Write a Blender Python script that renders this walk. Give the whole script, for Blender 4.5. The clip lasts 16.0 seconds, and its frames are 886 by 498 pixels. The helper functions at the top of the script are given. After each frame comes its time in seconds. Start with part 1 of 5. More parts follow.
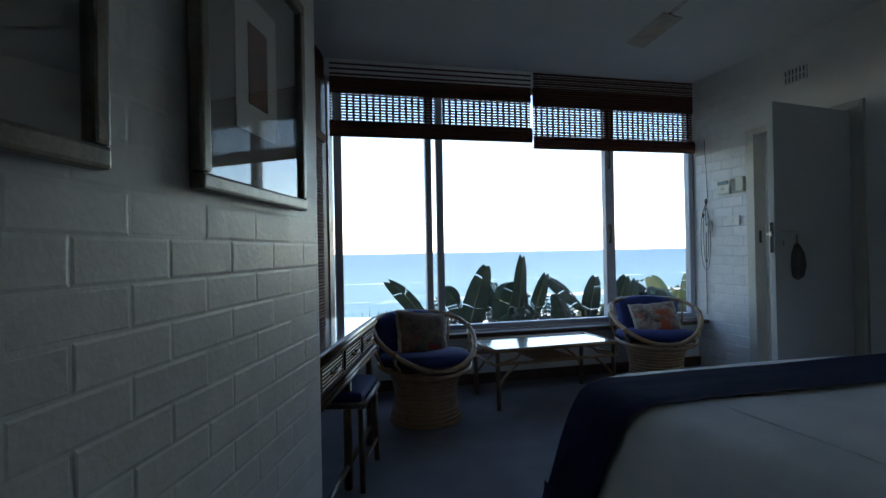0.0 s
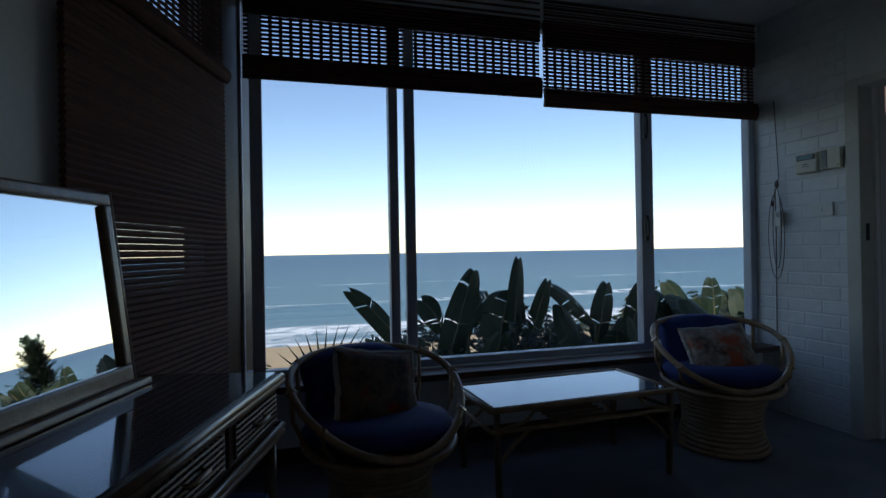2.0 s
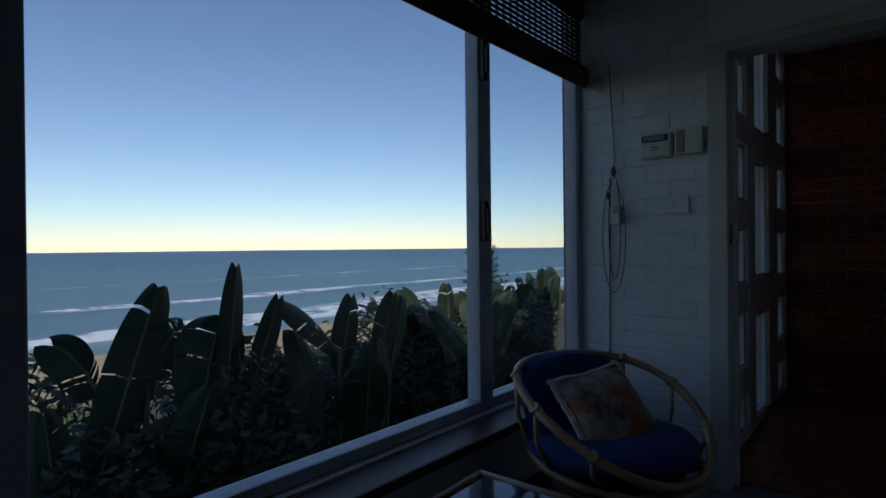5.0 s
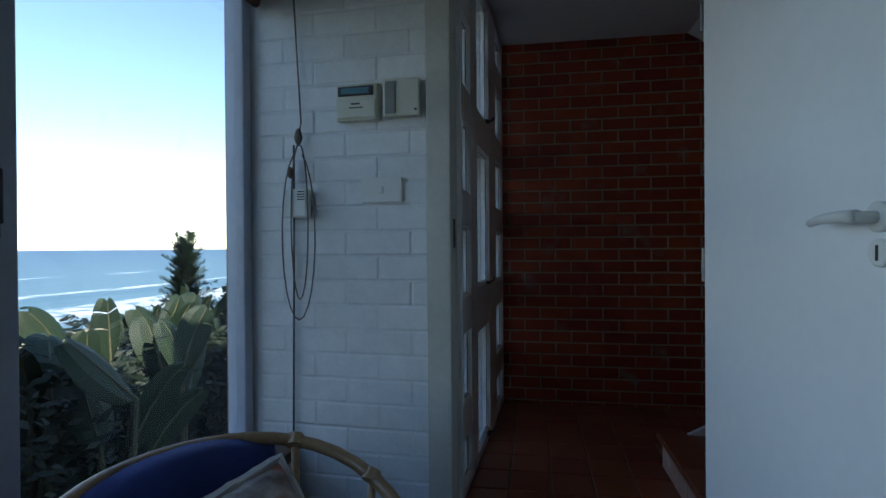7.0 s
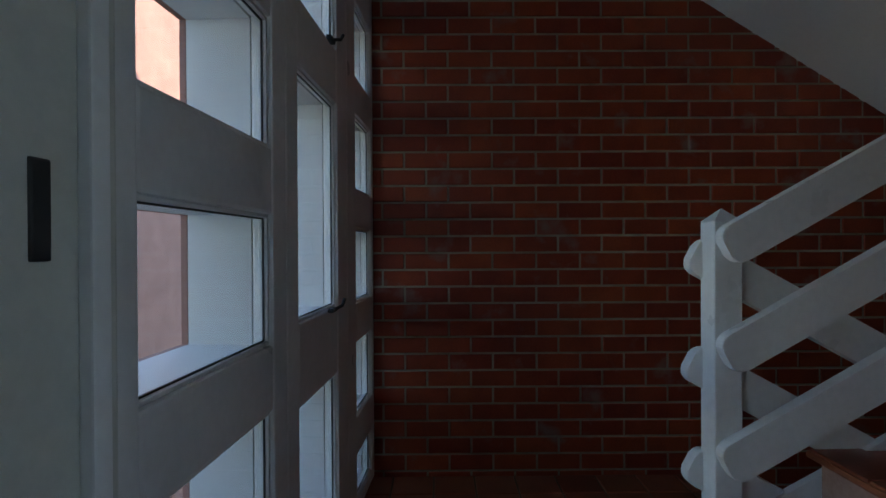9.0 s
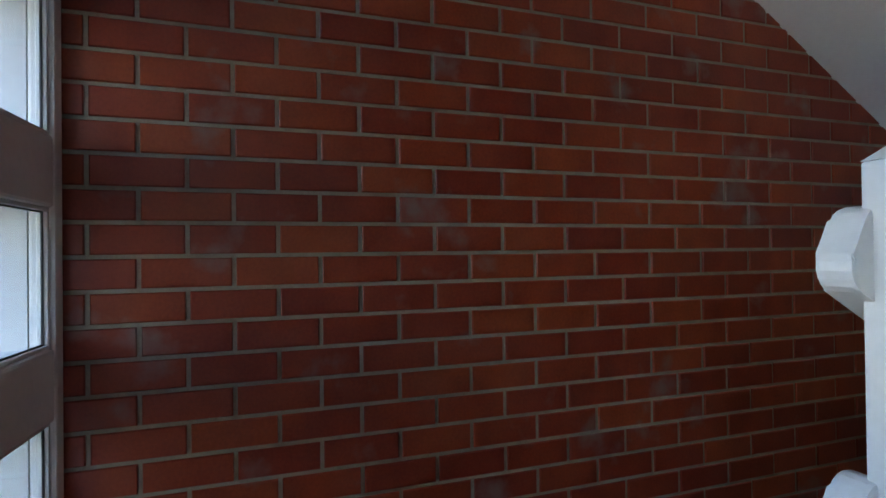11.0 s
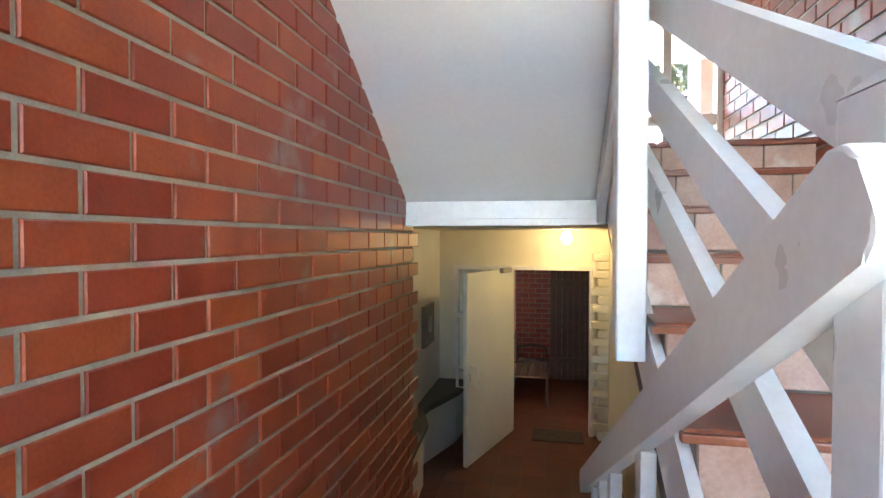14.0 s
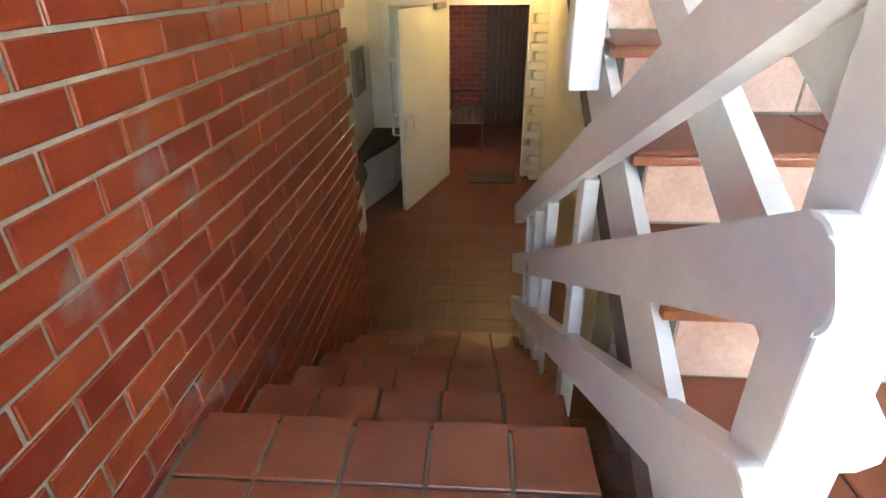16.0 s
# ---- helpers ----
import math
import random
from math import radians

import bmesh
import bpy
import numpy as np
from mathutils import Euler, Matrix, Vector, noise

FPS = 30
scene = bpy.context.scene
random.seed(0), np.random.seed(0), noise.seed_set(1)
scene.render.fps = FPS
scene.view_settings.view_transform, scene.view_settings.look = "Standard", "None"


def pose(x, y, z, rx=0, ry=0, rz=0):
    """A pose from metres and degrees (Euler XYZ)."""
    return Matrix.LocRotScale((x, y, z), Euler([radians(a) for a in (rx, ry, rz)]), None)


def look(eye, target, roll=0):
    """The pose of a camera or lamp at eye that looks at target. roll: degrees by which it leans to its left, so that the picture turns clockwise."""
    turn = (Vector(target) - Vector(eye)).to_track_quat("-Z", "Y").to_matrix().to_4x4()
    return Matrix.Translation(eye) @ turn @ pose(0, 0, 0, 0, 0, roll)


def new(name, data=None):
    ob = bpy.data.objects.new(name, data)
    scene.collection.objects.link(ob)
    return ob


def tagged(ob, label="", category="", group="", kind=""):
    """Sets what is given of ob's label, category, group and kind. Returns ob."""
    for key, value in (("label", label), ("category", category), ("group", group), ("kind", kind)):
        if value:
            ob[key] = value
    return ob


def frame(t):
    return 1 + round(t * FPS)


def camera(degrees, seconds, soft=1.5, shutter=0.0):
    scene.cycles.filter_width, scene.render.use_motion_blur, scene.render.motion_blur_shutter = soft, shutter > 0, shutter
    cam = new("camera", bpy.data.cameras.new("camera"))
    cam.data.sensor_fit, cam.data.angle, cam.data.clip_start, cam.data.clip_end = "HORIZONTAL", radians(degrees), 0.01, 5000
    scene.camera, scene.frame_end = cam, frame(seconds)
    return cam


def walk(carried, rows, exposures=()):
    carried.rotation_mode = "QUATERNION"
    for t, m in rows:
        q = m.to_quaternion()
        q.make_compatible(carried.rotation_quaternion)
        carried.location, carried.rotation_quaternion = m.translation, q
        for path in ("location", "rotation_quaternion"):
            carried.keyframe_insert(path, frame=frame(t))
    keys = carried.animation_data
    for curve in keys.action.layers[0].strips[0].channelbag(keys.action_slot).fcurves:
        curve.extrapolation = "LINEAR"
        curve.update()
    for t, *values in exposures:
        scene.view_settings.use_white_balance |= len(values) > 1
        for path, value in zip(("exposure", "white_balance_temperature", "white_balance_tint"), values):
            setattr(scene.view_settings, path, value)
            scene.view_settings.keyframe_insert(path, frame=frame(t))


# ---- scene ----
PATH = [
    (0, (-0.880, -0.055, 1.133), (-0.275, 1.851, 1.142), -1.1),
    (0.5, (-0.754, 0.247, 1.123), (-0.150, 2.154, 1.128), -0.9),
    (1, (-0.663, 0.594, 1.169), (-0.030, 2.491, 1.151), -1.0),
    (1.5, (-0.495, 0.928, 1.154), (0.144, 2.823, 1.153), -0.9),
    (2, (-0.386, 1.270, 1.136), (0.278, 3.157, 1.144), -1.0),
    (2.5, (-0.292, 1.581, 1.149), (0.438, 3.443, 1.144), -0.9),
    (3, (-0.157, 1.928, 1.154), (0.622, 3.770, 1.148), -0.9),
    (5.5, (0.289, 3.055, 1.156), (2.071, 3.963, 1.148), -0.3),
    (6, (0.514, 3.097, 1.141), (2.415, 3.719, 1.132), -0.1),
    (6.5, (0.835, 3.103, 1.152), (2.783, 3.558, 1.143), -0.4),
    (7, (1.181, 3.132, 1.161), (3.154, 3.459, 1.151), -0.4),
    (7.5, (1.469, 3.122, 1.160), (3.460, 3.314, 1.138), -0.1),
    (8, (1.828, 3.077, 1.173), (3.824, 3.206, 1.156), -0.2),
    (8.5, (2.164, 3.038, 1.155), (4.162, 3.108, 1.149), -0.3),
    (9, (2.465, 3.009, 1.168), (4.465, 2.995, 1.158), -0.3),
    (9.5, (2.799, 2.971, 1.160), (4.796, 2.865, 1.140), -0.3),
    (12, (4.126, 2.857, 1.125), (5.715, 1.642, 1.116), -0.0),
    (12.5, (4.292, 2.822, 1.135), (5.604, 1.313, 1.095), 0.9),
    (13, (4.362, 2.788, 1.115), (5.322, 1.033, 1.102), 0.2),
    (13.5, (4.394, 2.756, 1.113), (5.005, 0.852, 1.107), 0.2),
    (14, (4.428, 2.723, 1.100), (4.818, 0.762, 1.060), 0.1),
    (14.5, (4.448, 2.689, 1.085), (4.713, 0.717, 0.882), 0.0),
    (15, (4.459, 2.658, 1.069), (4.657, 0.715, 0.637), -0.2),
    (15.5, (4.470, 2.661, 1.058), (4.628, 0.795, 0.357), -0.6),
    (16, (4.479, 2.648, 1.041), (4.607, 0.876, 0.124), -0.7),
]
cam = camera(79.1, 16.0)
walk(cam, [(t, look(eye, target, roll)) for t, eye, target, roll in PATH],
     exposures=[(0.0, 2.05, 7400, 14), (1.0, 1.05, 7200, 14), (1.5, 0.7, 7000, 14), (3.0, 0.05, 6600, 16), (5.5, -0.3, 6400, 16), (6.5, 0.85, 6800, 14),
                (7.5, 2.25, 6700, 11), (8.0, 2.95, 7150, 11), (9.0, 2.25, 7300, 14), (9.5, 1.95, 7600, 17), (11.8, 4.6, 7300, 18), (12.5, 5.05, 7400, 18),
                (13.5, 5.7, 7500, 18), (14.2, 5.8, 8100, 20), (15.0, 5.75, 8700, 20), (16.0, 6.3, 9300, 22)])

# ---- light ----
SUN_ELEVATION, SUN_AZIMUTH = 38.0, 215.0
world = bpy.data.worlds.new("sky")
scene.world = world
world.use_nodes = True
wt = world.node_tree
sky = wt.nodes.new("ShaderNodeTexSky")
sky.sky_type = "NISHITA"
sky.sun_disc = False
sky.sun_elevation = radians(SUN_ELEVATION)
sky.sun_rotation = radians(SUN_AZIMUTH)
sky.air_density, sky.dust_density, sky.ozone_density = 1.0, 0.0, 3.6
wt.links.new(sky.outputs[0], wt.nodes["Background"].inputs[0])
wt.nodes["Background"].inputs[1].default_value = 0.13
sun_data = bpy.data.lights.new("sun", "SUN")
sun_data.energy, sun_data.angle, sun_data.color = 3.0, radians(0.6), (1.0, 0.93, 0.82)
sun = new("sun", sun_data)
az, el = radians(SUN_AZIMUTH), radians(SUN_ELEVATION)
sun.matrix_world = look((0, 0, 30), (-math.sin(az) * math.cos(el) * 10, -math.cos(az) * math.cos(el) * 10, 30 - math.sin(el) * 10))

# ---- materials ----
MATS = {}


def surf(name, dark, light, scale=6.0, fine=90.0, rough=0.6, bump=0.15, metal=0.0, vary=0.0, spots=None, fine_mix=0.35, island=False, coat=0.0, depth=0.004):
    """A surface with mottling at two scales, relief, and a shift of tone from piece to piece."""
    m = bpy.data.materials.new(name)
    m.use_nodes = True
    t = m.node_tree
    p = t.nodes["Principled BSDF"]
    geo = t.nodes.new("ShaderNodeNewGeometry")
    big, small = t.nodes.new("ShaderNodeTexNoise"), t.nodes.new("ShaderNodeTexNoise")
    for n, s, d in ((big, scale, 4.0), (small, fine, 3.0)):
        n.inputs["Scale"].default_value, n.inputs["Detail"].default_value = s, d
        t.links.new(geo.outputs["Position"], n.inputs["Vector"])
    mix = t.nodes.new("ShaderNodeMix")
    mix.inputs[0].default_value = fine_mix
    t.links.new(big.outputs[0], mix.inputs[2])
    t.links.new(small.outputs[0], mix.inputs[3])
    ramp = t.nodes.new("ShaderNodeValToRGB")
    ramp.color_ramp.elements[0].position, ramp.color_ramp.elements[1].position = 0.32, 0.68
    ramp.color_ramp.elements[0].color, ramp.color_ramp.elements[1].color = (*dark, 1), (*light, 1)
    t.links.new(mix.outputs[0], ramp.inputs[0])
    col = ramp.outputs[0]
    if vary:
        if island:
            src = geo.outputs["Random Per Island"]
        else:
            src = t.nodes.new("ShaderNodeObjectInfo").outputs["Random"]
        span = t.nodes.new("ShaderNodeMapRange")
        span.inputs[3].default_value, span.inputs[4].default_value = 1.0 - vary, 1.0 + vary
        t.links.new(src, span.inputs[0])
        hsv = t.nodes.new("ShaderNodeHueSaturation")
        t.links.new(span.outputs[0], hsv.inputs["Value"])
        hue = t.nodes.new("ShaderNodeMapRange")
        hue.inputs[3].default_value, hue.inputs[4].default_value = 0.5 - vary * 0.035, 0.5 + vary * 0.015
        t.links.new(src, hue.inputs[0])
        t.links.new(hue.outputs[0], hsv.inputs["Hue"])
        t.links.new(col, hsv.inputs["Color"])
        col = hsv.outputs[0]
    if spots:
        colour, spot_scale, edge = spots
        sp = t.nodes.new("ShaderNodeTexNoise")
        sp.inputs["Scale"].default_value, sp.inputs["Detail"].default_value = spot_scale, 5.0
        t.links.new(geo.outputs["Position"], sp.inputs["Vector"])
        cut = t.nodes.new("ShaderNodeMapRange")
        cut.inputs[1].default_value, cut.inputs[2].default_value = edge, edge + 0.12
        t.links.new(sp.outputs[0], cut.inputs[0])
        over = t.nodes.new("ShaderNodeMix")
        over.data_type = "RGBA"
        t.links.new(cut.outputs[0], over.inputs[0])
        t.links.new(col, over.inputs[6])
        over.inputs[7].default_value = (*colour, 1)
        col = over.outputs[2]
    t.links.new(col, p.inputs["Base Color"])
    rr = t.nodes.new("ShaderNodeMapRange")
    rr.inputs[3].default_value, rr.inputs[4].default_value = max(0.02, rough - 0.12), min(1.0, rough + 0.12)
    t.links.new(big.outputs[0], rr.inputs[0])
    t.links.new(rr.outputs[0], p.inputs["Roughness"])
    p.inputs["Metallic"].default_value = metal
    if coat:
        p.inputs["Coat Weight"].default_value = coat
        p.inputs["Coat Roughness"].default_value = 0.15
    if bump:
        b = t.nodes.new("ShaderNodeBump")
        b.inputs["Strength"].default_value, b.inputs["Distance"].default_value = bump, depth
        t.links.new(mix.outputs[0], b.inputs["Height"])
        t.links.new(b.outputs[0], p.inputs["Normal"])
    MATS[name] = m
    return m


def clear_glass(name, tint=(1, 1, 1), gloss=0.02):
    """A thin pane: straight through, with the gloss that grows to grazing."""
    m = bpy.data.materials.new(name)
    m.use_nodes = True
    t = m.node_tree
    t.nodes.remove(t.nodes["Principled BSDF"])
    see, shine, tilt, power, scaled, mix = (t.nodes.new("ShaderNode" + k) for k in ("BsdfTransparent", "BsdfGlossy", "LayerWeight", "Math", "Math", "MixShader"))
    see.inputs[0].default_value = (*tint, 1)
    shine.inputs["Roughness"].default_value = 0.02
    power.operation, scaled.operation = "POWER", "MULTIPLY_ADD"
    power.inputs[1].default_value = 4.5
    scaled.inputs[1].default_value, scaled.inputs[2].default_value = 0.55, gloss
    t.links.new(tilt.outputs["Facing"], power.inputs[0])
    t.links.new(power.outputs[0], scaled.inputs[0])
    t.links.new(scaled.outputs[0], mix.inputs[0])
    t.links.new(see.outputs[0], mix.inputs[1])
    t.links.new(shine.outputs[0], mix.inputs[2])
    t.links.new(mix.outputs[0], t.nodes["Material Output"].inputs[0])
    return m


def glowing(name, colour, power):
    m = bpy.data.materials.new(name)
    m.use_nodes = True
    p = m.node_tree.nodes["Principled BSDF"]
    p.inputs["Emission Color"].default_value, p.inputs["Emission Strength"].default_value = (*colour, 1), power
    return m


PAINT = surf("white_wall_paint", (0.70, 0.71, 0.70), (0.80, 0.80, 0.78), 3, 60, 0.55, 0.25, depth=0.003)
PAINT_BRICK = surf("painted_brick", (0.68, 0.69, 0.69), (0.80, 0.80, 0.79), 13, 70, 0.42, 0.5, depth=0.005, vary=0.04)
PAINT_BRICK_REST = surf("painted_brick_rest", (0.68, 0.69, 0.69), (0.80, 0.80, 0.79), 13, 70, 0.42, 0.5, depth=0.005, vary=0.04, island=True)
CEIL = surf("ceiling_paint", (0.70, 0.71, 0.71), (0.77, 0.77, 0.76), 2, 40, 0.8, 0.15)
SOFFIT = surf("soffit_plaster", (0.78, 0.79, 0.79), (0.85, 0.85, 0.84), 1.5, 50, 0.7, 0.2)
CREAM = surf("cream_wall_paint", (0.72, 0.68, 0.55), (0.80, 0.77, 0.66), 4, 60, 0.6, 0.2)
GLOSS = surf("white_gloss_paint", (0.70, 0.69, 0.67), (0.82, 0.81, 0.79), 5, 45, 0.32, 0.25, spots=((0.28, 0.26, 0.24), 22, 0.74))
JAMB = surf("cream_gloss_paint", (0.50, 0.49, 0.43), (0.62, 0.60, 0.53), 6, 50, 0.4, 0.3, spots=((0.16, 0.14, 0.12), 16, 0.70))
DOORW = surf("door_paint", (0.76, 0.78, 0.79), (0.83, 0.84, 0.84), 1.2, 30, 0.35, 0.06)
ALU = surf("window_frame_paint", (0.42, 0.44, 0.50), (0.52, 0.54, 0.60), 6, 60, 0.4, 0.1)
CARPET = surf("carpet", (0.16, 0.16, 0.18), (0.24, 0.23, 0.25), 4, 400, 0.95, 0.8, depth=0.008)
DARKWOOD = surf("dark_wood", (0.06, 0.028, 0.018), (0.14, 0.065, 0.035), 8, 60, 0.4, 0.2)
RATTAN = surf("rattan", (0.30, 0.17, 0.08), (0.48, 0.30, 0.15), 14, 120, 0.4, 0.3, coat=0.3)
RATTAN_DARK = surf("dark_rattan", (0.10, 0.05, 0.025), (0.24, 0.13, 0.06), 14, 120, 0.35, 0.3, coat=0.4)
CANE = surf("woven_cane", (0.16, 0.09, 0.045), (0.36, 0.22, 0.11), 40, 200, 0.5, 0.6)
BAMBOO = surf("bamboo_blind", (0.065, 0.020, 0.012), (0.13, 0.042, 0.022), 20, 160, 0.8, 0.3, vary=0.2)
NAVY = surf("navy_fabric", (0.014, 0.026, 0.12), (0.03, 0.05, 0.19), 10, 300, 0.85, 0.5, depth=0.003)
THROW = surf("navy_throw", (0.012, 0.016, 0.07), (0.025, 0.03, 0.11), 14, 260, 0.95, 0.7, depth=0.005)
COVER = surf("white_bedspread", (0.66, 0.67, 0.69), (0.80, 0.80, 0.80), 5, 160, 0.85, 0.5, depth=0.006)
FRINGE = surf("cream_fringe", (0.45, 0.41, 0.36), (0.66, 0.61, 0.54), 20, 200, 0.9, 0.6)
BRIGHT_PILLOW = surf("bright_printed_pillow", (0.10, 0.045, 0.03), (0.62, 0.52, 0.44), 10, 36, 0.85, 0.4, spots=((0.50, 0.10, 0.04), 8, 0.50))
PICTURE_PILLOW = surf("printed_pillow", (0.04, 0.035, 0.035), (0.32, 0.22, 0.16), 12, 40, 0.85, 0.4, spots=((0.38, 0.05, 0.03), 7, 0.56))
BLACK = surf("black_plastic", (0.015, 0.015, 0.016), (0.03, 0.03, 0.03), 10, 100, 0.45, 0.1)
PLASTIC = surf("white_plastic", (0.68, 0.68, 0.64), (0.74, 0.74, 0.70), 10, 100, 0.35, 0.05)
IVORY = surf("ivory_plastic", (0.60, 0.58, 0.46), (0.68, 0.66, 0.54), 10, 100, 0.4, 0.05)
LCD = surf("keypad_display", (0.05, 0.16, 0.19), (0.08, 0.22, 0.25), 10, 100, 0.15, 0.0)
STEEL = surf("steel", (0.45, 0.45, 0.44), (0.60, 0.59, 0.57), 20, 200, 0.3, 0.1, metal=1.0)
CORD = surf("brown_cord", (0.10, 0.08, 0.07), (0.18, 0.15, 0.13), 30, 200, 0.7, 0.1)
BRICK = surf("red_brick", (0.225, 0.031, 0.011), (0.36, 0.066, 0.022), 7, 110, 0.38, 0.35, vary=0.18, spots=((0.27, 0.145, 0.12), 5.5, 0.61), depth=0.003)
BRICK_REST = surf("red_brick_rest", (0.225, 0.031, 0.011), (0.36, 0.066, 0.022), 7, 110, 0.38, 0.35, vary=0.18, spots=((0.27, 0.145, 0.12), 5.5, 0.61), island=True, depth=0.003)
PINK_BRICK = surf("pale_pink_brick", (0.30, 0.15, 0.125), (0.41, 0.22, 0.18), 7, 90, 0.8, 0.4, vary=0.15, island=True)
MORTAR = surf("mortar", (0.25, 0.22, 0.175), (0.41, 0.37, 0.295), 12, 160, 0.9, 0.8, depth=0.004)
GROUT = surf("grout", (0.13, 0.11, 0.09), (0.22, 0.19, 0.15), 14, 160, 0.9, 0.6)
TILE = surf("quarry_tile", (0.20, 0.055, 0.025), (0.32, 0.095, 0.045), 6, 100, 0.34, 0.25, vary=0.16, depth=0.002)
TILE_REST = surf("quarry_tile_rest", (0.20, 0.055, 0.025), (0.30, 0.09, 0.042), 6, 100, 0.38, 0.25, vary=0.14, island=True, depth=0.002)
# darker version of the quarry tile for the entrance floor
ENTRANCE_TILE = surf("dark_entrance_tile", (0.095, 0.03, 0.016), (0.17, 0.056, 0.03), 6, 100, 0.42, 0.25, vary=0.14, island=True, depth=0.002)
RISER = surf("pale_riser_tile", (0.42, 0.23, 0.17), (0.58, 0.38, 0.30), 7, 90, 0.5, 0.25, vary=0.08, spots=((0.66, 0.55, 0.50), 6, 0.62), depth=0.002)
SLATE = surf("slate_seat", (0.04, 0.035, 0.035), (0.08, 0.07, 0.065), 7, 90, 0.5, 0.3)
OUTDOOR_WOOD = surf("weathered_wood", (0.10, 0.075, 0.06), (0.20, 0.16, 0.13), 9, 90, 0.7, 0.4)
GREY_PANEL = surf("grey_metal_panel", (0.20, 0.20, 0.18), (0.28, 0.27, 0.25), 6, 90, 0.5, 0.1)
DOORMAT = surf("doormat", (0.05, 0.05, 0.045), (0.11, 0.105, 0.09), 20, 300, 0.95, 0.9, depth=0.01)
PAPER = surf("picture_mount", (0.30, 0.31, 0.29), (0.36, 0.37, 0.35), 4, 60, 0.8, 0.05)
PRINT = surf("red_print", (0.10, 0.04, 0.035), (0.26, 0.10, 0.08), 16, 60, 0.8, 0.05)
FRAME = surf("picture_frame_bronze", (0.14, 0.125, 0.105), (0.30, 0.27, 0.23), 16, 120, 0.35, 0.2, metal=0.4)
# leaf colours carry the light: near-black for backlit foliage, lighter for sunlit scrub
LEAF_SHADED = surf("banana_leaf", (0.007, 0.018, 0.007), (0.017, 0.040, 0.014), 5, 60, 0.62, 0.3)
SHRUB_SHADED = surf("shaded_shrub_leaf", (0.006, 0.013, 0.005), (0.016, 0.028, 0.010), 4, 40, 0.6, 0.2, vary=0.35, island=True)
SHRUB_LIT = surf("sunlit_shrub_leaf", (0.04, 0.07, 0.02), (0.12, 0.15, 0.05), 4, 40, 0.6, 0.2, vary=0.3, island=True)
STEM = surf("plant_stem", (0.06, 0.06, 0.03), (0.13, 0.12, 0.06), 12, 90, 0.7, 0.4)
GLASS = clear_glass("window_glass", (0.96, 0.98, 0.98))
# slightly darker and glossier than the clear panes
HAZED = clear_glass("hazed_glass", (0.90, 0.94, 0.95), 0.03)
PICTURE_GLASS = clear_glass("picture_glass", (0.96, 0.96, 0.96), 0.10)
# blue of the reflected sky is put into the base colour
TABLE_GLASS = surf("sky_tinted_table_glass", (0.02, 0.035, 0.06), (0.025, 0.045, 0.075), 3, 30, 0.12, 0.0)
TABLE_GLASS.node_tree.nodes["Principled BSDF"].inputs["Coat Weight"].default_value = 1.0
MIRROR = bpy.data.materials.new("mirror")
MIRROR.use_nodes = True
for key, value in (("Base Color", (0.88, 0.9, 0.9, 1)), ("Metallic", 1.0), ("Roughness", 0.01)):
    MIRROR.node_tree.nodes["Principled BSDF"].inputs[key].default_value = value
BULB = glowing("warm_bulb", (1.0, 0.80, 0.44), 1.6)
STRIP = glowing("white_glow_strip", (1.0, 0.98, 0.92), 0.5)


def banded(name, build):
    m = bpy.data.materials.new(name)
    m.use_nodes = True
    build(m.node_tree, m.node_tree.nodes["Principled BSDF"])
    return m


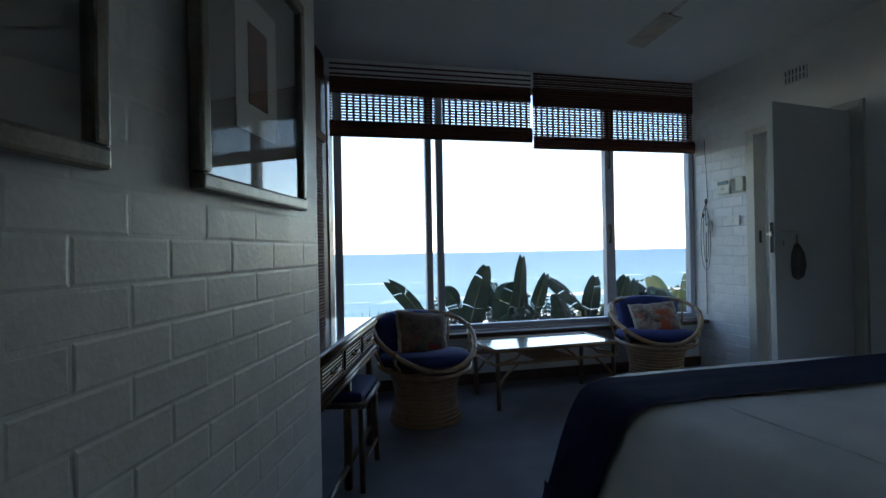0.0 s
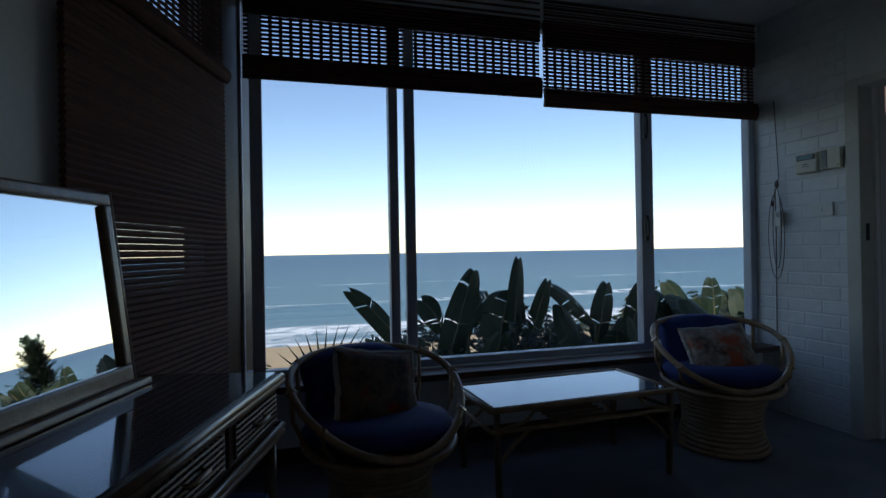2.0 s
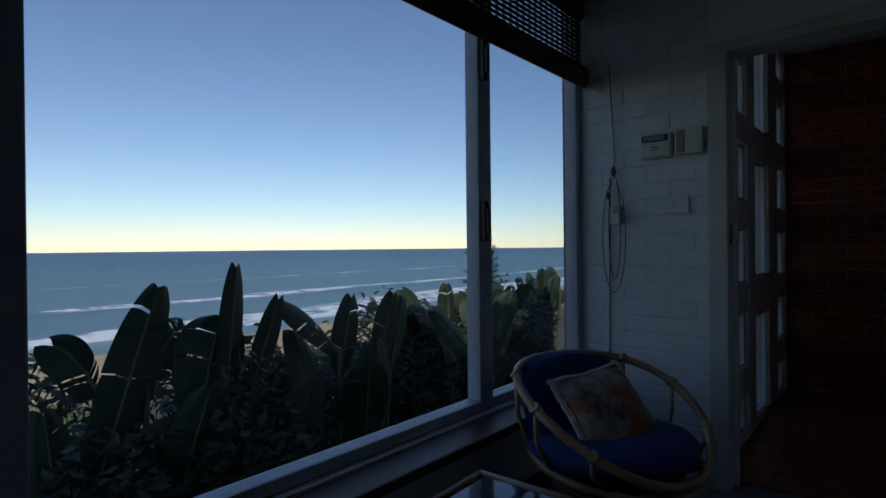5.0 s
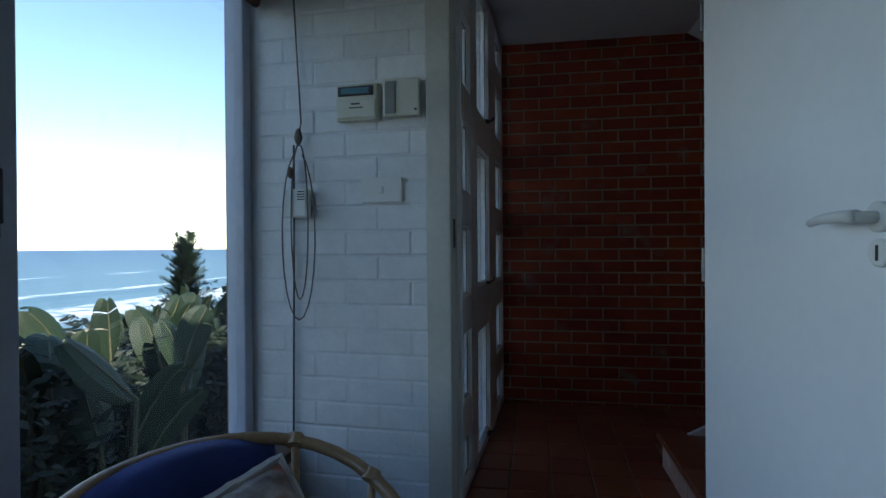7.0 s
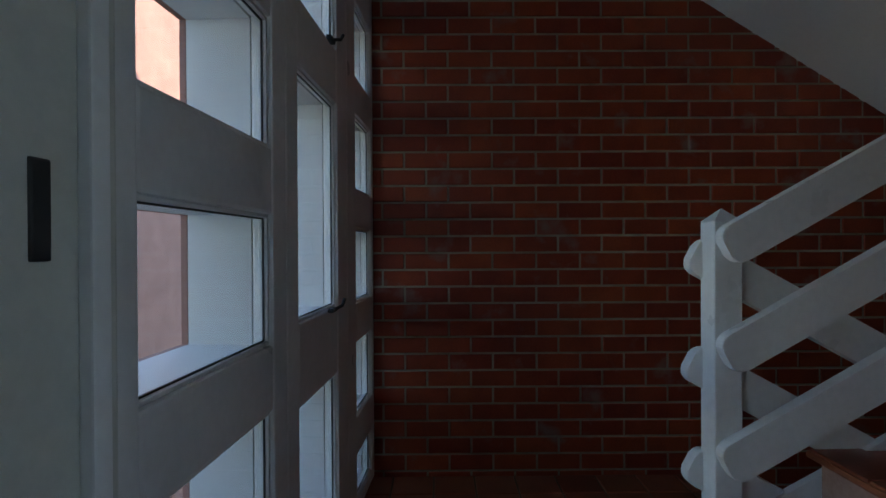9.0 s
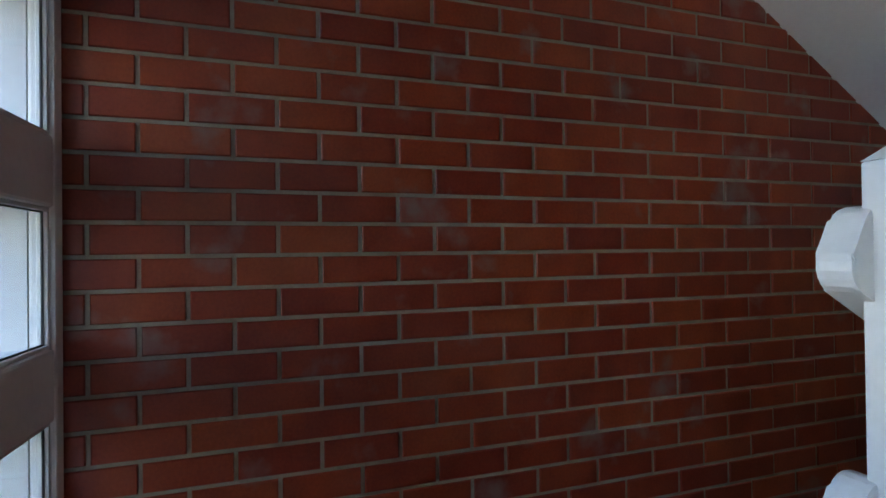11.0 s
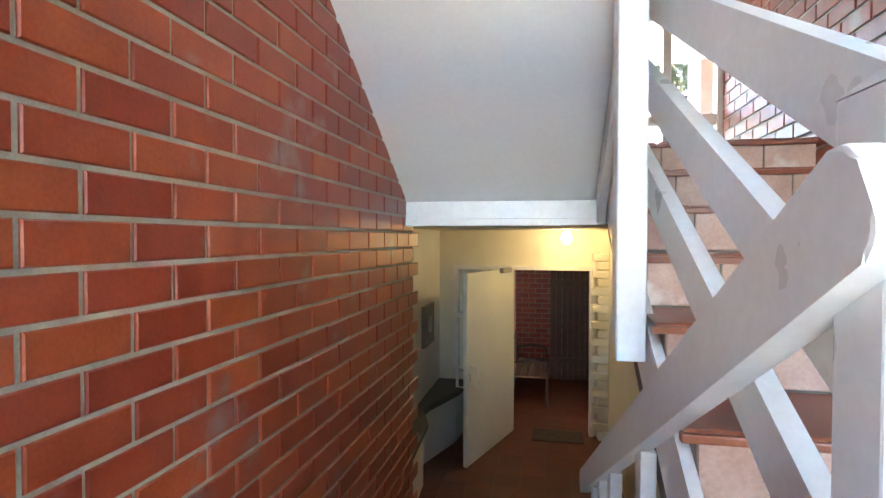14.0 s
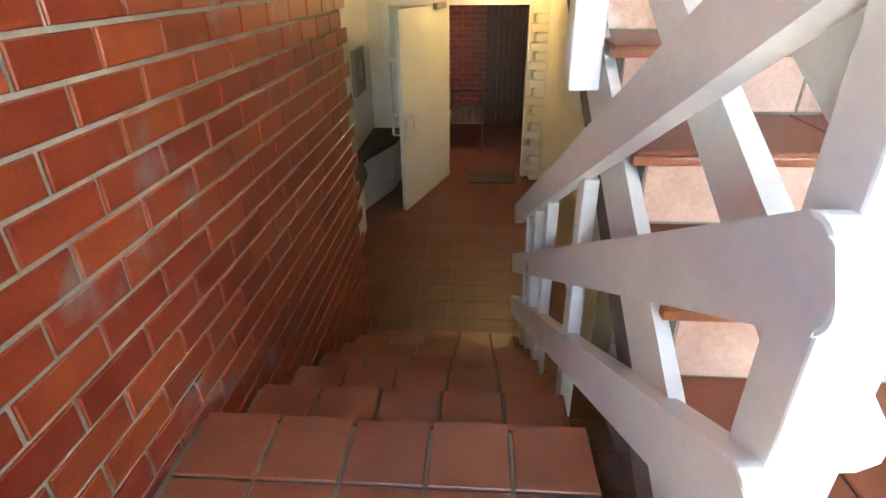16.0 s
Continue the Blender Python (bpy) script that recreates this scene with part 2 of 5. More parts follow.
def sea_nodes(t, p):
    geo = t.nodes.new("ShaderNodeNewGeometry")
    sep = t.nodes.new("ShaderNodeSeparateXYZ")
    t.links.new(geo.outputs["Position"], sep.inputs[0])
    stretch = t.nodes.new("ShaderNodeMapping")
    stretch.inputs["Scale"].default_value = (0.012, 0.06, 1)
    t.links.new(geo.outputs["Position"], stretch.inputs[0])
    rag = t.nodes.new("ShaderNodeTexNoise")
    rag.inputs["Scale"].default_value, rag.inputs["Detail"].default_value = 1.6, 8
    t.links.new(stretch.outputs[0], rag.inputs["Vector"])

    def math_node(op, a, b):
        n = t.nodes.new("ShaderNodeMath")
        n.operation = op
        for i, v in enumerate((a, b)):
            if isinstance(v, (int, float)):
                n.inputs[i].default_value = v
            elif v is not None:
                t.links.new(v, n.inputs[i])
        return n.outputs[0]

    wobble = math_node("MULTIPLY_ADD", rag.outputs[0], 34.0)
    wobble.node.inputs[2].default_value = -17.0
    y = math_node("ADD", sep.outputs[1], wobble)
    total = None
    for centre, half in ((80.0, 9.5), (117.0, 3.0), (190.0, 1.6)):
        d = math_node("ABSOLUTE", math_node("SUBTRACT", y, centre), 0)
        band = t.nodes.new("ShaderNodeMapRange")
        band.inputs[1].default_value, band.inputs[2].default_value = half, half * 0.55
        t.links.new(d, band.inputs[0])
        total = band.outputs[0] if total is None else math_node("MAXIMUM", total, band.outputs[0])
    lace = t.nodes.new("ShaderNodeTexNoise")
    lace.inputs["Scale"].default_value, lace.inputs["Detail"].default_value = 0.35, 8
    t.links.new(geo.outputs["Position"], lace.inputs["Vector"])
    holes = t.nodes.new("ShaderNodeMapRange")
    holes.inputs[1].default_value, holes.inputs[2].default_value = 0.36, 0.52
    t.links.new(lace.outputs[0], holes.inputs[0])
    foam = math_node("MULTIPLY", total, holes.outputs[0])
    far = t.nodes.new("ShaderNodeMapRange")
    far.inputs[1].default_value, far.inputs[2].default_value = 70, 500
    t.links.new(sep.outputs[1], far.inputs[0])
    # far water tone is lifted a little to hold the horizon haze
    depth = t.nodes.new("ShaderNodeMix")
    depth.data_type = "RGBA"
    depth.inputs[6].default_value, depth.inputs[7].default_value = (0.10, 0.20, 0.24, 1), (0.060, 0.135, 0.20, 1)
    t.links.new(far.outputs[0], depth.inputs[0])
    mix = t.nodes.new("ShaderNodeMix")
    mix.data_type = "RGBA"
    t.links.new(foam, mix.inputs[0])
    t.links.new(depth.outputs[2], mix.inputs[6])
    mix.inputs[7].default_value = (0.8, 0.82, 0.83, 1)
    t.links.new(mix.outputs[2], p.inputs["Base Color"])
    p.inputs["Roughness"].default_value = 0.45
    p.inputs["Specular IOR Level"].default_value = 0.35
    swell = t.nodes.new("ShaderNodeTexNoise")
    swell.inputs["Scale"].default_value, swell.inputs["Detail"].default_value = 3.0, 9
    t.links.new(stretch.outputs[0], swell.inputs["Vector"])
    b = t.nodes.new("ShaderNodeBump")
    b.inputs["Strength"].default_value, b.inputs["Distance"].default_value = 0.9, 1.2
    t.links.new(swell.outputs[0], b.inputs["Height"])
    t.links.new(b.outputs[0], p.inputs["Normal"])


def ground_nodes(t, p):
    geo = t.nodes.new("ShaderNodeNewGeometry")
    sep = t.nodes.new("ShaderNodeSeparateXYZ")
    t.links.new(geo.outputs["Position"], sep.inputs[0])
    n = t.nodes.new("ShaderNodeTexNoise")
    n.inputs["Scale"].default_value, n.inputs["Detail"].default_value = 0.8, 8
    t.links.new(geo.outputs["Position"], n.inputs["Vector"])
    sand = t.nodes.new("ShaderNodeValToRGB")
    sand.color_ramp.elements[0].color, sand.color_ramp.elements[1].color = (0.36, 0.27, 0.16, 1), (0.50, 0.38, 0.23, 1)
    t.links.new(n.outputs[0], sand.inputs[0])
    soil = t.nodes.new("ShaderNodeValToRGB")
    soil.color_ramp.elements[0].color, soil.color_ramp.elements[1].color = (0.03, 0.04, 0.02, 1), (0.09, 0.09, 0.045, 1)
    t.links.new(n.outputs[0], soil.inputs[0])
    edge = t.nodes.new("ShaderNodeMapRange")
    edge.inputs[1].default_value, edge.inputs[2].default_value = 40, 46
    t.links.new(sep.outputs[1], edge.inputs[0])
    mix = t.nodes.new("ShaderNodeMix")
    mix.data_type = "RGBA"
    t.links.new(edge.outputs[0], mix.inputs[0])
    t.links.new(soil.outputs[0], mix.inputs[6])
    t.links.new(sand.outputs[0], mix.inputs[7])
    t.links.new(mix.outputs[2], p.inputs["Base Color"])
    p.inputs["Roughness"].default_value = 0.95


SEA = banded("sea_water", sea_nodes)
GROUND = banded("dune_ground", ground_nodes)

# ---- builders ----


def link(name, bm, material, parent=None, label=""):
    me = bpy.data.meshes.new(name)
    bmesh.ops.recalc_face_normals(bm, faces=bm.faces)
    bm.to_mesh(me)
    bm.free()
    me.materials.append(material)
    ob = new(name, me)
    if parent is not None:
        ob.parent = parent
    if label:
        ob["label"] = label
    return ob


def part(name, bm, material, parent, label=""):
    """One mesh under a thing or a part."""
    return link(name, bm, material, parent, label)


def thing(name, label, category, m=None, group="", kind=""):
    ob = tagged(new(name), label, category, group, kind)
    ob.empty_display_size = 0.1
    if m is not None:
        ob.matrix_world = m
    return ob


def block(bm, x0, x1, y0, y1, z0, z1, bevel=0.0, m=None, seg=2):
    """A box, with rounded edges where wanted, added to bm."""
    vs = [bm.verts.new((x, y, z)) for x in (x0, x1) for y in (y0, y1) for z in (z0, z1)]
    fs = [bm.faces.new([vs[i] for i in f]) for f in ((0, 1, 3, 2), (4, 6, 7, 5), (0, 4, 5, 1), (2, 3, 7, 6), (0, 2, 6, 4), (1, 5, 7, 3))]
    out = set(vs)
    if bevel:
        es = {e for f in fs for e in f.edges}
        r = bmesh.ops.bevel(bm, geom=list(es), offset=bevel, segments=seg, affect="EDGES", profile=0.6)
        out = {v for v in r["verts"]} | {v for v in vs if v.is_valid}
    if m is not None:
        bmesh.ops.transform(bm, matrix=m, verts=list(out))
    return bm


def slab(x0, x1, y0, y1, z0, z1, bevel=0.0, m=None):
    return block(bmesh.new(), x0, x1, y0, y1, z0, z1, bevel, m)


def prism(points, axis, a, b, bm=None):
    """A flat outline drawn along an axis from a to b; points lie in the other two axes."""
    bm = bm or bmesh.new()

    def at(p, w):
        return {"x": (w, p[0], p[1]), "y": (p[0], w, p[1]), "z": (p[0], p[1], w)}[axis]

    lo, hi = [bm.verts.new(at(p, a)) for p in points], [bm.verts.new(at(p, b)) for p in points]
    bm.faces.new(lo)
    bm.faces.new(hi[::-1])
    for i in range(len(points)):
        j = (i + 1) % len(points)
        bm.faces.new((lo[i], hi[i], hi[j], lo[j]))
    return bm


def tube(bm, pts, r, seg=8, closed=False, r_end=None):
    """A round rod along points."""
    pts = [Vector(p) for p in pts]
    rings = []
    n = len(pts)
    for i, p in enumerate(pts):
        a, b = pts[(i - 1) % n if closed else max(i - 1, 0)], pts[(i + 1) % n if closed else min(i + 1, n - 1)]
        d = (b - a).normalized()
        up = Vector((0, 0, 1)) if abs(d.z) < 0.9 else Vector((1, 0, 0))
        s = d.cross(up).normalized()
        w = s.cross(d)
        rad = r if r_end is None else r + (r_end - r) * i / max(n - 1, 1)
        rings.append([bm.verts.new(p + rad * (math.cos(k) * s + math.sin(k) * w)) for k in (2 * math.pi * j / seg for j in range(seg))])
    for i in range(n if closed else n - 1):
        a, b = rings[i], rings[(i + 1) % n]
        for j in range(seg):
            bm.faces.new((a[j], a[(j + 1) % seg], b[(j + 1) % seg], b[j]))
    if not closed:
        bm.faces.new(rings[0][::-1])
        bm.faces.new(rings[-1])
    return bm


def lathe(profile, seg=24, bm=None, m=None):
    """A turned shape from (radius, height) pairs."""
    bm = bm or bmesh.new()
    rings = [[bm.verts.new((r * math.cos(k), r * math.sin(k), z)) for k in (2 * math.pi * j / seg for j in range(seg))] for r, z in profile]
    for a, b in zip(rings, rings[1:]):
        for j in range(seg):
            bm.faces.new((a[j], a[(j + 1) % seg], b[(j + 1) % seg], b[j]))
    bm.faces.new(rings[0][::-1])
    bm.faces.new(rings[-1])
    if m is not None:
        bmesh.ops.transform(bm, matrix=m, verts=bm.verts)
    return bm


def smooth(ob):
    for p in ob.data.polygons:
        p.use_smooth = True
    return ob


def pillow_mesh(w, h, d, n=10, pinch=0.12, arch=0.0):
    """A stuffed square cushion, standing in x and z."""
    bm = bmesh.new()
    for side in (1, -1):
        g = []
        for i in range(n + 1):
            row = []
            for j in range(n + 1):
                u, v = 2 * i / n - 1, 2 * j / n - 1
                edge = max(0.0, (1 - u * u) * (1 - v * v)) ** 0.35
                k = 1 - pinch * (1 - abs(u * v)) * (1 if max(abs(u), abs(v)) > 0.99 else max(abs(u), abs(v)) ** 3)
                row.append(bm.verts.new((u * w / 2 * k, side * d / 2 * edge + 0.004 * noise.noise((u * 3, v * 3, side)), v * h / 2 * k - arch * h * u * u * max(0.0, v))))
            g.append(row)
        for i in range(n):
            for j in range(n):
                bm.faces.new((g[i][j], g[i + 1][j], g[i + 1][j + 1], g[i][j + 1]))
    bmesh.ops.remove_doubles(bm, verts=bm.verts, dist=0.003)
    return bm


def structure(name, bm, material, label="", category="wall"):
    return tagged(link(name, bm, material), label, category, "", "structure")


def chip(w, h, d, soft=0.003, ease=0.003):
    """One piece of facing: front in x and z towards -y, with softened edges; d is how far it stands off its bed."""
    bm = bmesh.new()
    x, z = w / 2, h / 2
    front = [bm.verts.new((sx * (x - ease), -d, sz * (z - ease))) for sx, sz in ((-1, -1), (1, -1), (1, 1), (-1, 1))]
    rim = [bm.verts.new((sx * x, -d + soft, sz * z)) for sx, sz in ((-1, -1), (1, -1), (1, 1), (-1, 1))]
    back = [bm.verts.new((sx * x, 0, sz * z)) for sx, sz in ((-1, -1), (1, -1), (1, 1), (-1, 1))]
    bm.faces.new(front)
    for a, b in ((front, rim), (rim, back)):
        for i in range(4):
            bm.faces.new((a[i], b[i], b[(i + 1) % 4], a[(i + 1) % 4]))
    bmesh.ops.recalc_face_normals(bm, faces=bm.faces)
    me = bpy.data.meshes.new("piece")
    bm.to_mesh(me)
    bm.free()
    return me


CHIPS = {}


def facing(parent, name, cells, w, h, d, near, material, rest_material, m, soft=0.003, ease=0.003):
    """Lays pieces (x, z, width) on a wall whose pose is m; those for which near(x, z) holds become parts, the others one joined part."""
    verts, faces = [], []
    for x, z, width in cells:
        if width < 0.02:
            continue
        if near(x, z):
            key = (name, round(width, 3), h, d, material.name)
            if key not in CHIPS:
                CHIPS[key] = chip(width, h, d, soft, ease)
                CHIPS[key].materials.append(material)
            ob = new(name, CHIPS[key])
            ob.parent = parent
            ob.matrix_parent_inverse = parent.matrix_world.inverted()
            ob.matrix_world = m @ pose(x, random.uniform(-0.0012, 0.0012), z, random.uniform(-0.25, 0.25), 0, random.uniform(-0.2, 0.2))
        else:
            b = len(verts)
            x0, z0, s, e = width / 2, h / 2, soft, ease
            for k, (px, pz, py) in enumerate(((x0 - e, z0 - e, -d), (x0, z0, -d + s), (x0, z0, 0))):
                for sx, sz in ((-1, -1), (1, -1), (1, 1), (-1, 1)):
                    verts.append(m @ Vector((x + sx * px, py, z + sz * pz)))
            faces.append((b, b + 1, b + 2, b + 3))
            for r in (b, b + 4):
                for i in range(4):
                    faces.append((r + i, r + 4 + i, r + 4 + (i + 1) % 4, r + (i + 1) % 4))
    if verts:
        me = bpy.data.meshes.new(name + "_rest")
        me.from_pydata([v[:] for v in verts], [], faces)
        me.materials.append(rest_material)
        bm = bmesh.new()
        bm.from_mesh(me)
        bmesh.ops.recalc_face_normals(bm, faces=bm.faces)
        bm.to_mesh(me)
        bm.free()
        ob = new(name + "_rest", me)
        ob["kind"] = "stuff"
        ob.parent = parent
        ob.matrix_parent_inverse = parent.matrix_world.inverted()


def brick_cells(x0, x1, z_first, rows, pitch, course, joint, shift):
    """Running bond between x0 and x1; shift(row) is where a perpend of that row lies."""
    out = []
    for r in range(rows):
        z = z_first + (r + 0.5) * course
        s = shift(r)
        k = math.floor((x0 - s) / pitch)
        while s + k * pitch < x1:
            a, b = max(s + k * pitch + joint / 2, x0), min(s + (k + 1) * pitch - joint / 2, x1)
            if b > a:
                out.append(((a + b) / 2, z, round(b - a, 3)))
            k += 1
    return out

# ---- bedroom shell ----
ROOM_H = 2.70
structure("floor", slab(-3.2, 3.08, -3.0, 4.12, -0.12, 0.0), CARPET, "dark grey carpet of the bedroom", "floor")
structure("ceiling", slab(-3.2, 2.95, -3.0, 4.10, ROOM_H, ROOM_H + 0.12), CEIL, "plain white bedroom ceiling", "ceiling")
structure("roof", slab(-3.4, 3.05, -3.2, 4.4, ROOM_H + 0.13, ROOM_H + 0.3), SOFFIT, "flat roof over the bedroom", "roof")
structure("wall_window", slab(-0.60, 2.95, 4.10, 4.30, -2.5, 0.459), PAINT, "cream painted wall under the big window")
structure("wall_window_head", slab(-0.60, 2.95, 4.10, 4.30, 2.56, ROOM_H + 0.12), PAINT, "white wall over the big window")
structure("wall_right_back", slab(2.95, 3.08, -3.0, 2.485, -1.3, ROOM_H + 0.12), PAINT, "white painted wall beside the bedroom door")
structure("wall_right_lintel", slab(2.95, 3.08, 2.485, 3.476, 2.10, ROOM_H + 0.12), PAINT, "white wall over the bedroom doorway")
wall_keypad = structure("wall_right_front", slab(2.955, 3.08, 3.477, 4.205, -2.5, ROOM_H + 0.12), PAINT_BRICK_REST, "white painted brick wall between window and doorway")
structure("wall_corner_outer", slab(2.955, 3.08, 4.206, 4.245, -2.5, ROOM_H + 0.12), PINK_BRICK, "pink brick outer corner beside the window")
structure("wall_back", slab(-3.2, 2.95, -3.15, -3.0, 0, ROOM_H), PAINT, "white bedroom back wall")
structure("wall_far_left", slab(-3.35, -3.2, -3.0, 2.2, 0, ROOM_H), PAINT, "white bedroom side wall")
LEFT = pose(-0.640, 1.60, 0, 0, 0, 71.0)
wall_left = structure("wall_left", slab(-5.0, 0.05, 0.005, 0.22, 0, ROOM_H), PAINT_BRICK_REST, "white painted brick partition wall")
wall_left.matrix_world = LEFT
ALCOVE = pose(-0.48, 4.20, 0, 0, 0, 73.1)
fill = structure("wall_alcove_end", slab(-0.12, -0.02, 0.22, 0.75, 0, ROOM_H), PAINT, "white end wall of the dressing alcove")
fill.matrix_world = LEFT
for n, (a, b, lo, hi) in enumerate(((-2.9, -1.33, 0, ROOM_H), (-0.36, 0.12, 0, ROOM_H), (-1.33, -0.36, 0, 0.60), (-1.33, -0.36, 2.50, ROOM_H))):
    # the strip beside the big window is coloured dark brown, the rest white
    w = structure("wall_alcove", slab(a, b, 0, 0.16, lo, hi), DARKWOOD if n == 1 else PAINT, "wall of the dressing alcove")
    w.matrix_world = ALCOVE
side_window = thing("window_2", "side window behind a lowered bamboo blind", "window", ALCOVE, kind="structure")
bm = bmesh.new()
for a, b, lo, hi in ((-1.33, -1.30, 0.6, 2.5), (-0.39, -0.36, 0.6, 2.5), (-1.30, -0.39, 0.6, 0.64), (-1.30, -0.39, 2.46, 2.5)):
    block(bm, a, b, 0.06, 0.12, lo, hi, 0.004)
part("window_frame", bm, ALU, side_window)
pane = part("pane", slab(-1.30, -0.39, 0.085, 0.091, 0.64, 2.46), GLASS, side_window)
pane.visible_shadow = False

# ---- the big window ----
window_1 = thing("window_1", "wide four-light picture window with painted frame facing the sea", "window", kind="structure")
GY = 4.17


def bar(name, x0, x1, z0, z1, y0=GY - 0.035, y1=GY + 0.035):
    return part(name, slab(x0, x1, y0, y1, z0, z1, 0.006), ALU, window_1)


bar("window_frame", -0.53, -0.485, 0.46, 2.56)
bar("window_frame", 2.900, 2.95, 0.46, 2.56)
bar("window_frame", -0.485, 2.900, 0.46, 0.502)
bar("window_frame", -0.485, 2.900, 2.52, 2.56)
bar("mullion", -0.447, -0.382, 0.502, 2.52, GY - 0.05, GY - 0.01)
bar("mullion", 0.312, 0.366, 0.502, 2.52)
bar("mullion", 0.402, 0.462, 0.502, 2.52, GY - 0.05, GY - 0.01)
bar("mullion", 2.004, 2.096, 0.502, 2.52)
for x0, x1, gl in ((-0.485, 0.312, GLASS), (0.366, 2.004, GLASS), (2.096, 2.900, HAZED)):
    p = part("pane", slab(x0, x1, GY - 0.004, GY + 0.002, 0.502, 2.52), gl, window_1)
    p.visible_shadow = False
for z in (1.18, 1.86):
    bm = bmesh.new()
    block(bm, 2.014, 2.042, GY - 0.06, GY - 0.035, z, z + 0.17, 0.006)
    block(bm, 2.020, 2.036, GY - 0.075, GY - 0.055, z + 0.03, z + 0.14, 0.005)
    part("window_catch", bm, BLACK, window_1, "black window catch")
structure("window_sill", slab(-0.50, 2.95, 3.955, 4.098, 0.415, 0.452, 0.008), DARKWOOD, "dark varnished wooden window ledge", "sill")
structure("baseboard", slab(-0.60, 2.95, 4.082, 4.098, 0.0, 0.09, 0.004), DARKWOOD, "dark wooden skirting under the window", "baseboard")


def bamboo_blind(x0, x1, top, mesh_top, mesh_bottom, bottom, m, label, depth=0.0, pitch=0.0235):
    """A rolled-up slatted blind: a folded heading, open slats with tapes, a thick roll at the foot."""
    b = thing("bamboo_blind", label, "blind", m, "bamboo blinds")
    n = max(2, int((top - mesh_top) / 0.02))
    for i in range(n):
        z = mesh_top + (top - mesh_top) * i / n
        part("heading_cane", tube(bmesh.new(), [(x0, -0.012 - 0.006 * (i % 2), z + 0.008), (x1, -0.012 - 0.006 * (i % 2), z + 0.008)], 0.0115, 6), BAMBOO, b)
    z = mesh_top - pitch / 2
    while z > mesh_bottom:
        part("slat", slab(x0, x1, -0.004, 0.0, z - 0.0075, z + 0.0075), BAMBOO, b)
        z -= pitch
    x = x0 + 0.02
    while x < x1 - 0.02:
        part("tape", slab(x, x + 0.020, 0.0005, 0.003, mesh_bottom, mesh_top), BAMBOO, b)
        x += 0.054
    for i in range(6):
        zz = bottom + 0.012 + (mesh_bottom - bottom - 0.02) * i / 5
        part("roll_cane", tube(bmesh.new(), [(x0 - 0.004, -0.02 - 0.01 * math.sin(i * 0.6), zz), (x1 + 0.004, -0.02 - 0.01 * math.sin(i * 0.6), zz)], 0.016, 8), BAMBOO, b)
    # hidden sheet added so no daylight passes between the heading canes
    part("lining", slab(x0, x1, 0.0005, 0.0035, mesh_top, top - 0.002), BAMBOO, b)
    part("headrail", slab(x0, x1, 0.004, 0.03, top - 0.05, top), DARKWOOD, b)
    return b


bamboo_blind(-0.47, 1.268, 2.695, 2.43, 2.195, 2.078, pose(0, 4.125, 0), "dark red-brown bamboo blind rolled halfway over the window")
bamboo_blind(1.292, 2.93, 2.695, 2.40, 2.13, 2.024, pose(0, 4.12, 0), "dark bamboo blind hanging slightly lower over the window")
bamboo_blind(-1.36, -0.34, 2.65, 2.45, 2.03, 1.97, ALCOVE @ pose(0, -0.03, 0), "dark bamboo blind lowered over the alcove window")
low = thing("woven_blind", "closed lower stretch of woven bamboo blind", "blind", ALCOVE, "bamboo blinds")
for i in range(67):
    part("cane", tube(bmesh.new(), [(-1.42, -0.03, 0.406 + i * 0.0238), (-0.34, -0.03, 0.406 + i * 0.0238)], 0.0128, 6), BAMBOO, low)

# ---- bedroom door and doorway ----
jamb = thing("door_frame", "cream painted wooden door frame with worn edges", "door frame", kind="structure")
for a, b, lo, hi in ((3.394, 3.476, 0, 2.10), (2.485, 2.512, 0, 2.10), (2.513, 3.394, 2.05, 2.10)):
    part("jamb", slab(2.93, 3.10, a, b, lo, hi, 0.005), JAMB, jamb)
part("jamb", slab(2.93, 2.975, 2.513, 2.575, 0, 2.05, 0.004), JAMB, jamb)
part("stop", slab(3.035, 3.065, 3.377, 3.394, 0, 2.05, 0.003), GLOSS, jamb)
part("strike_plate", slab(2.972, 2.998, 3.391, 3.397, 1.155, 1.255, 0.003), BLACK, jamb, "dark metal strike plate")
door_1 = thing("door_1", "plain white flush bedroom door standing wide open", "door", pose(2.945, 2.62, 0, 0, 0, 188.3), kind="structure")
part("leaf", slab(0, 0.785, 0, 0.040, 0.012, 2.035, 0.003), DOORW, door_1)
for side, y in ((-1, 0.0), (1, 0.04)):
    bm = bmesh.new()
    lathe([(0.026, 0), (0.026, 0.008), (0.022, 0.010)], 20, bm, pose(0.722, y, 1.205, 90 if side < 0 else -90))
    rose = smooth(part("rose", bm, PLASTIC, door_1, "white round handle rose"))
    bm = bmesh.new()
    yy = y + side * 0.045
    tube(bm, [(0.722, y, 1.205), (0.722, yy, 1.205)], 0.010, 10)
    tube(bm, [(0.727, yy, 1.205), (0.687, yy, 1.207), (0.637, yy + side * 0.002, 1.205), (0.602, yy, 1.199)], 0.0125, 10, r_end=0.007)
    smooth(part("lever", bm, PLASTIC, door_1, "white lever handle"))
    bm = bmesh.new()
    lathe([(0.024, 0), (0.024, 0.006), (0.020, 0.008)], 20, bm, pose(0.722, y, 1.145, 90 if side < 0 else -90))
    key = part("keyhole_plate", bm, PLASTIC, door_1, "white round keyhole plate")
    part("keyhole", slab(0.7195, 0.7245, y + side * 0.0085 - 0.001, y + side * 0.0085 + 0.001, 1.132, 1.158), BLACK, key)
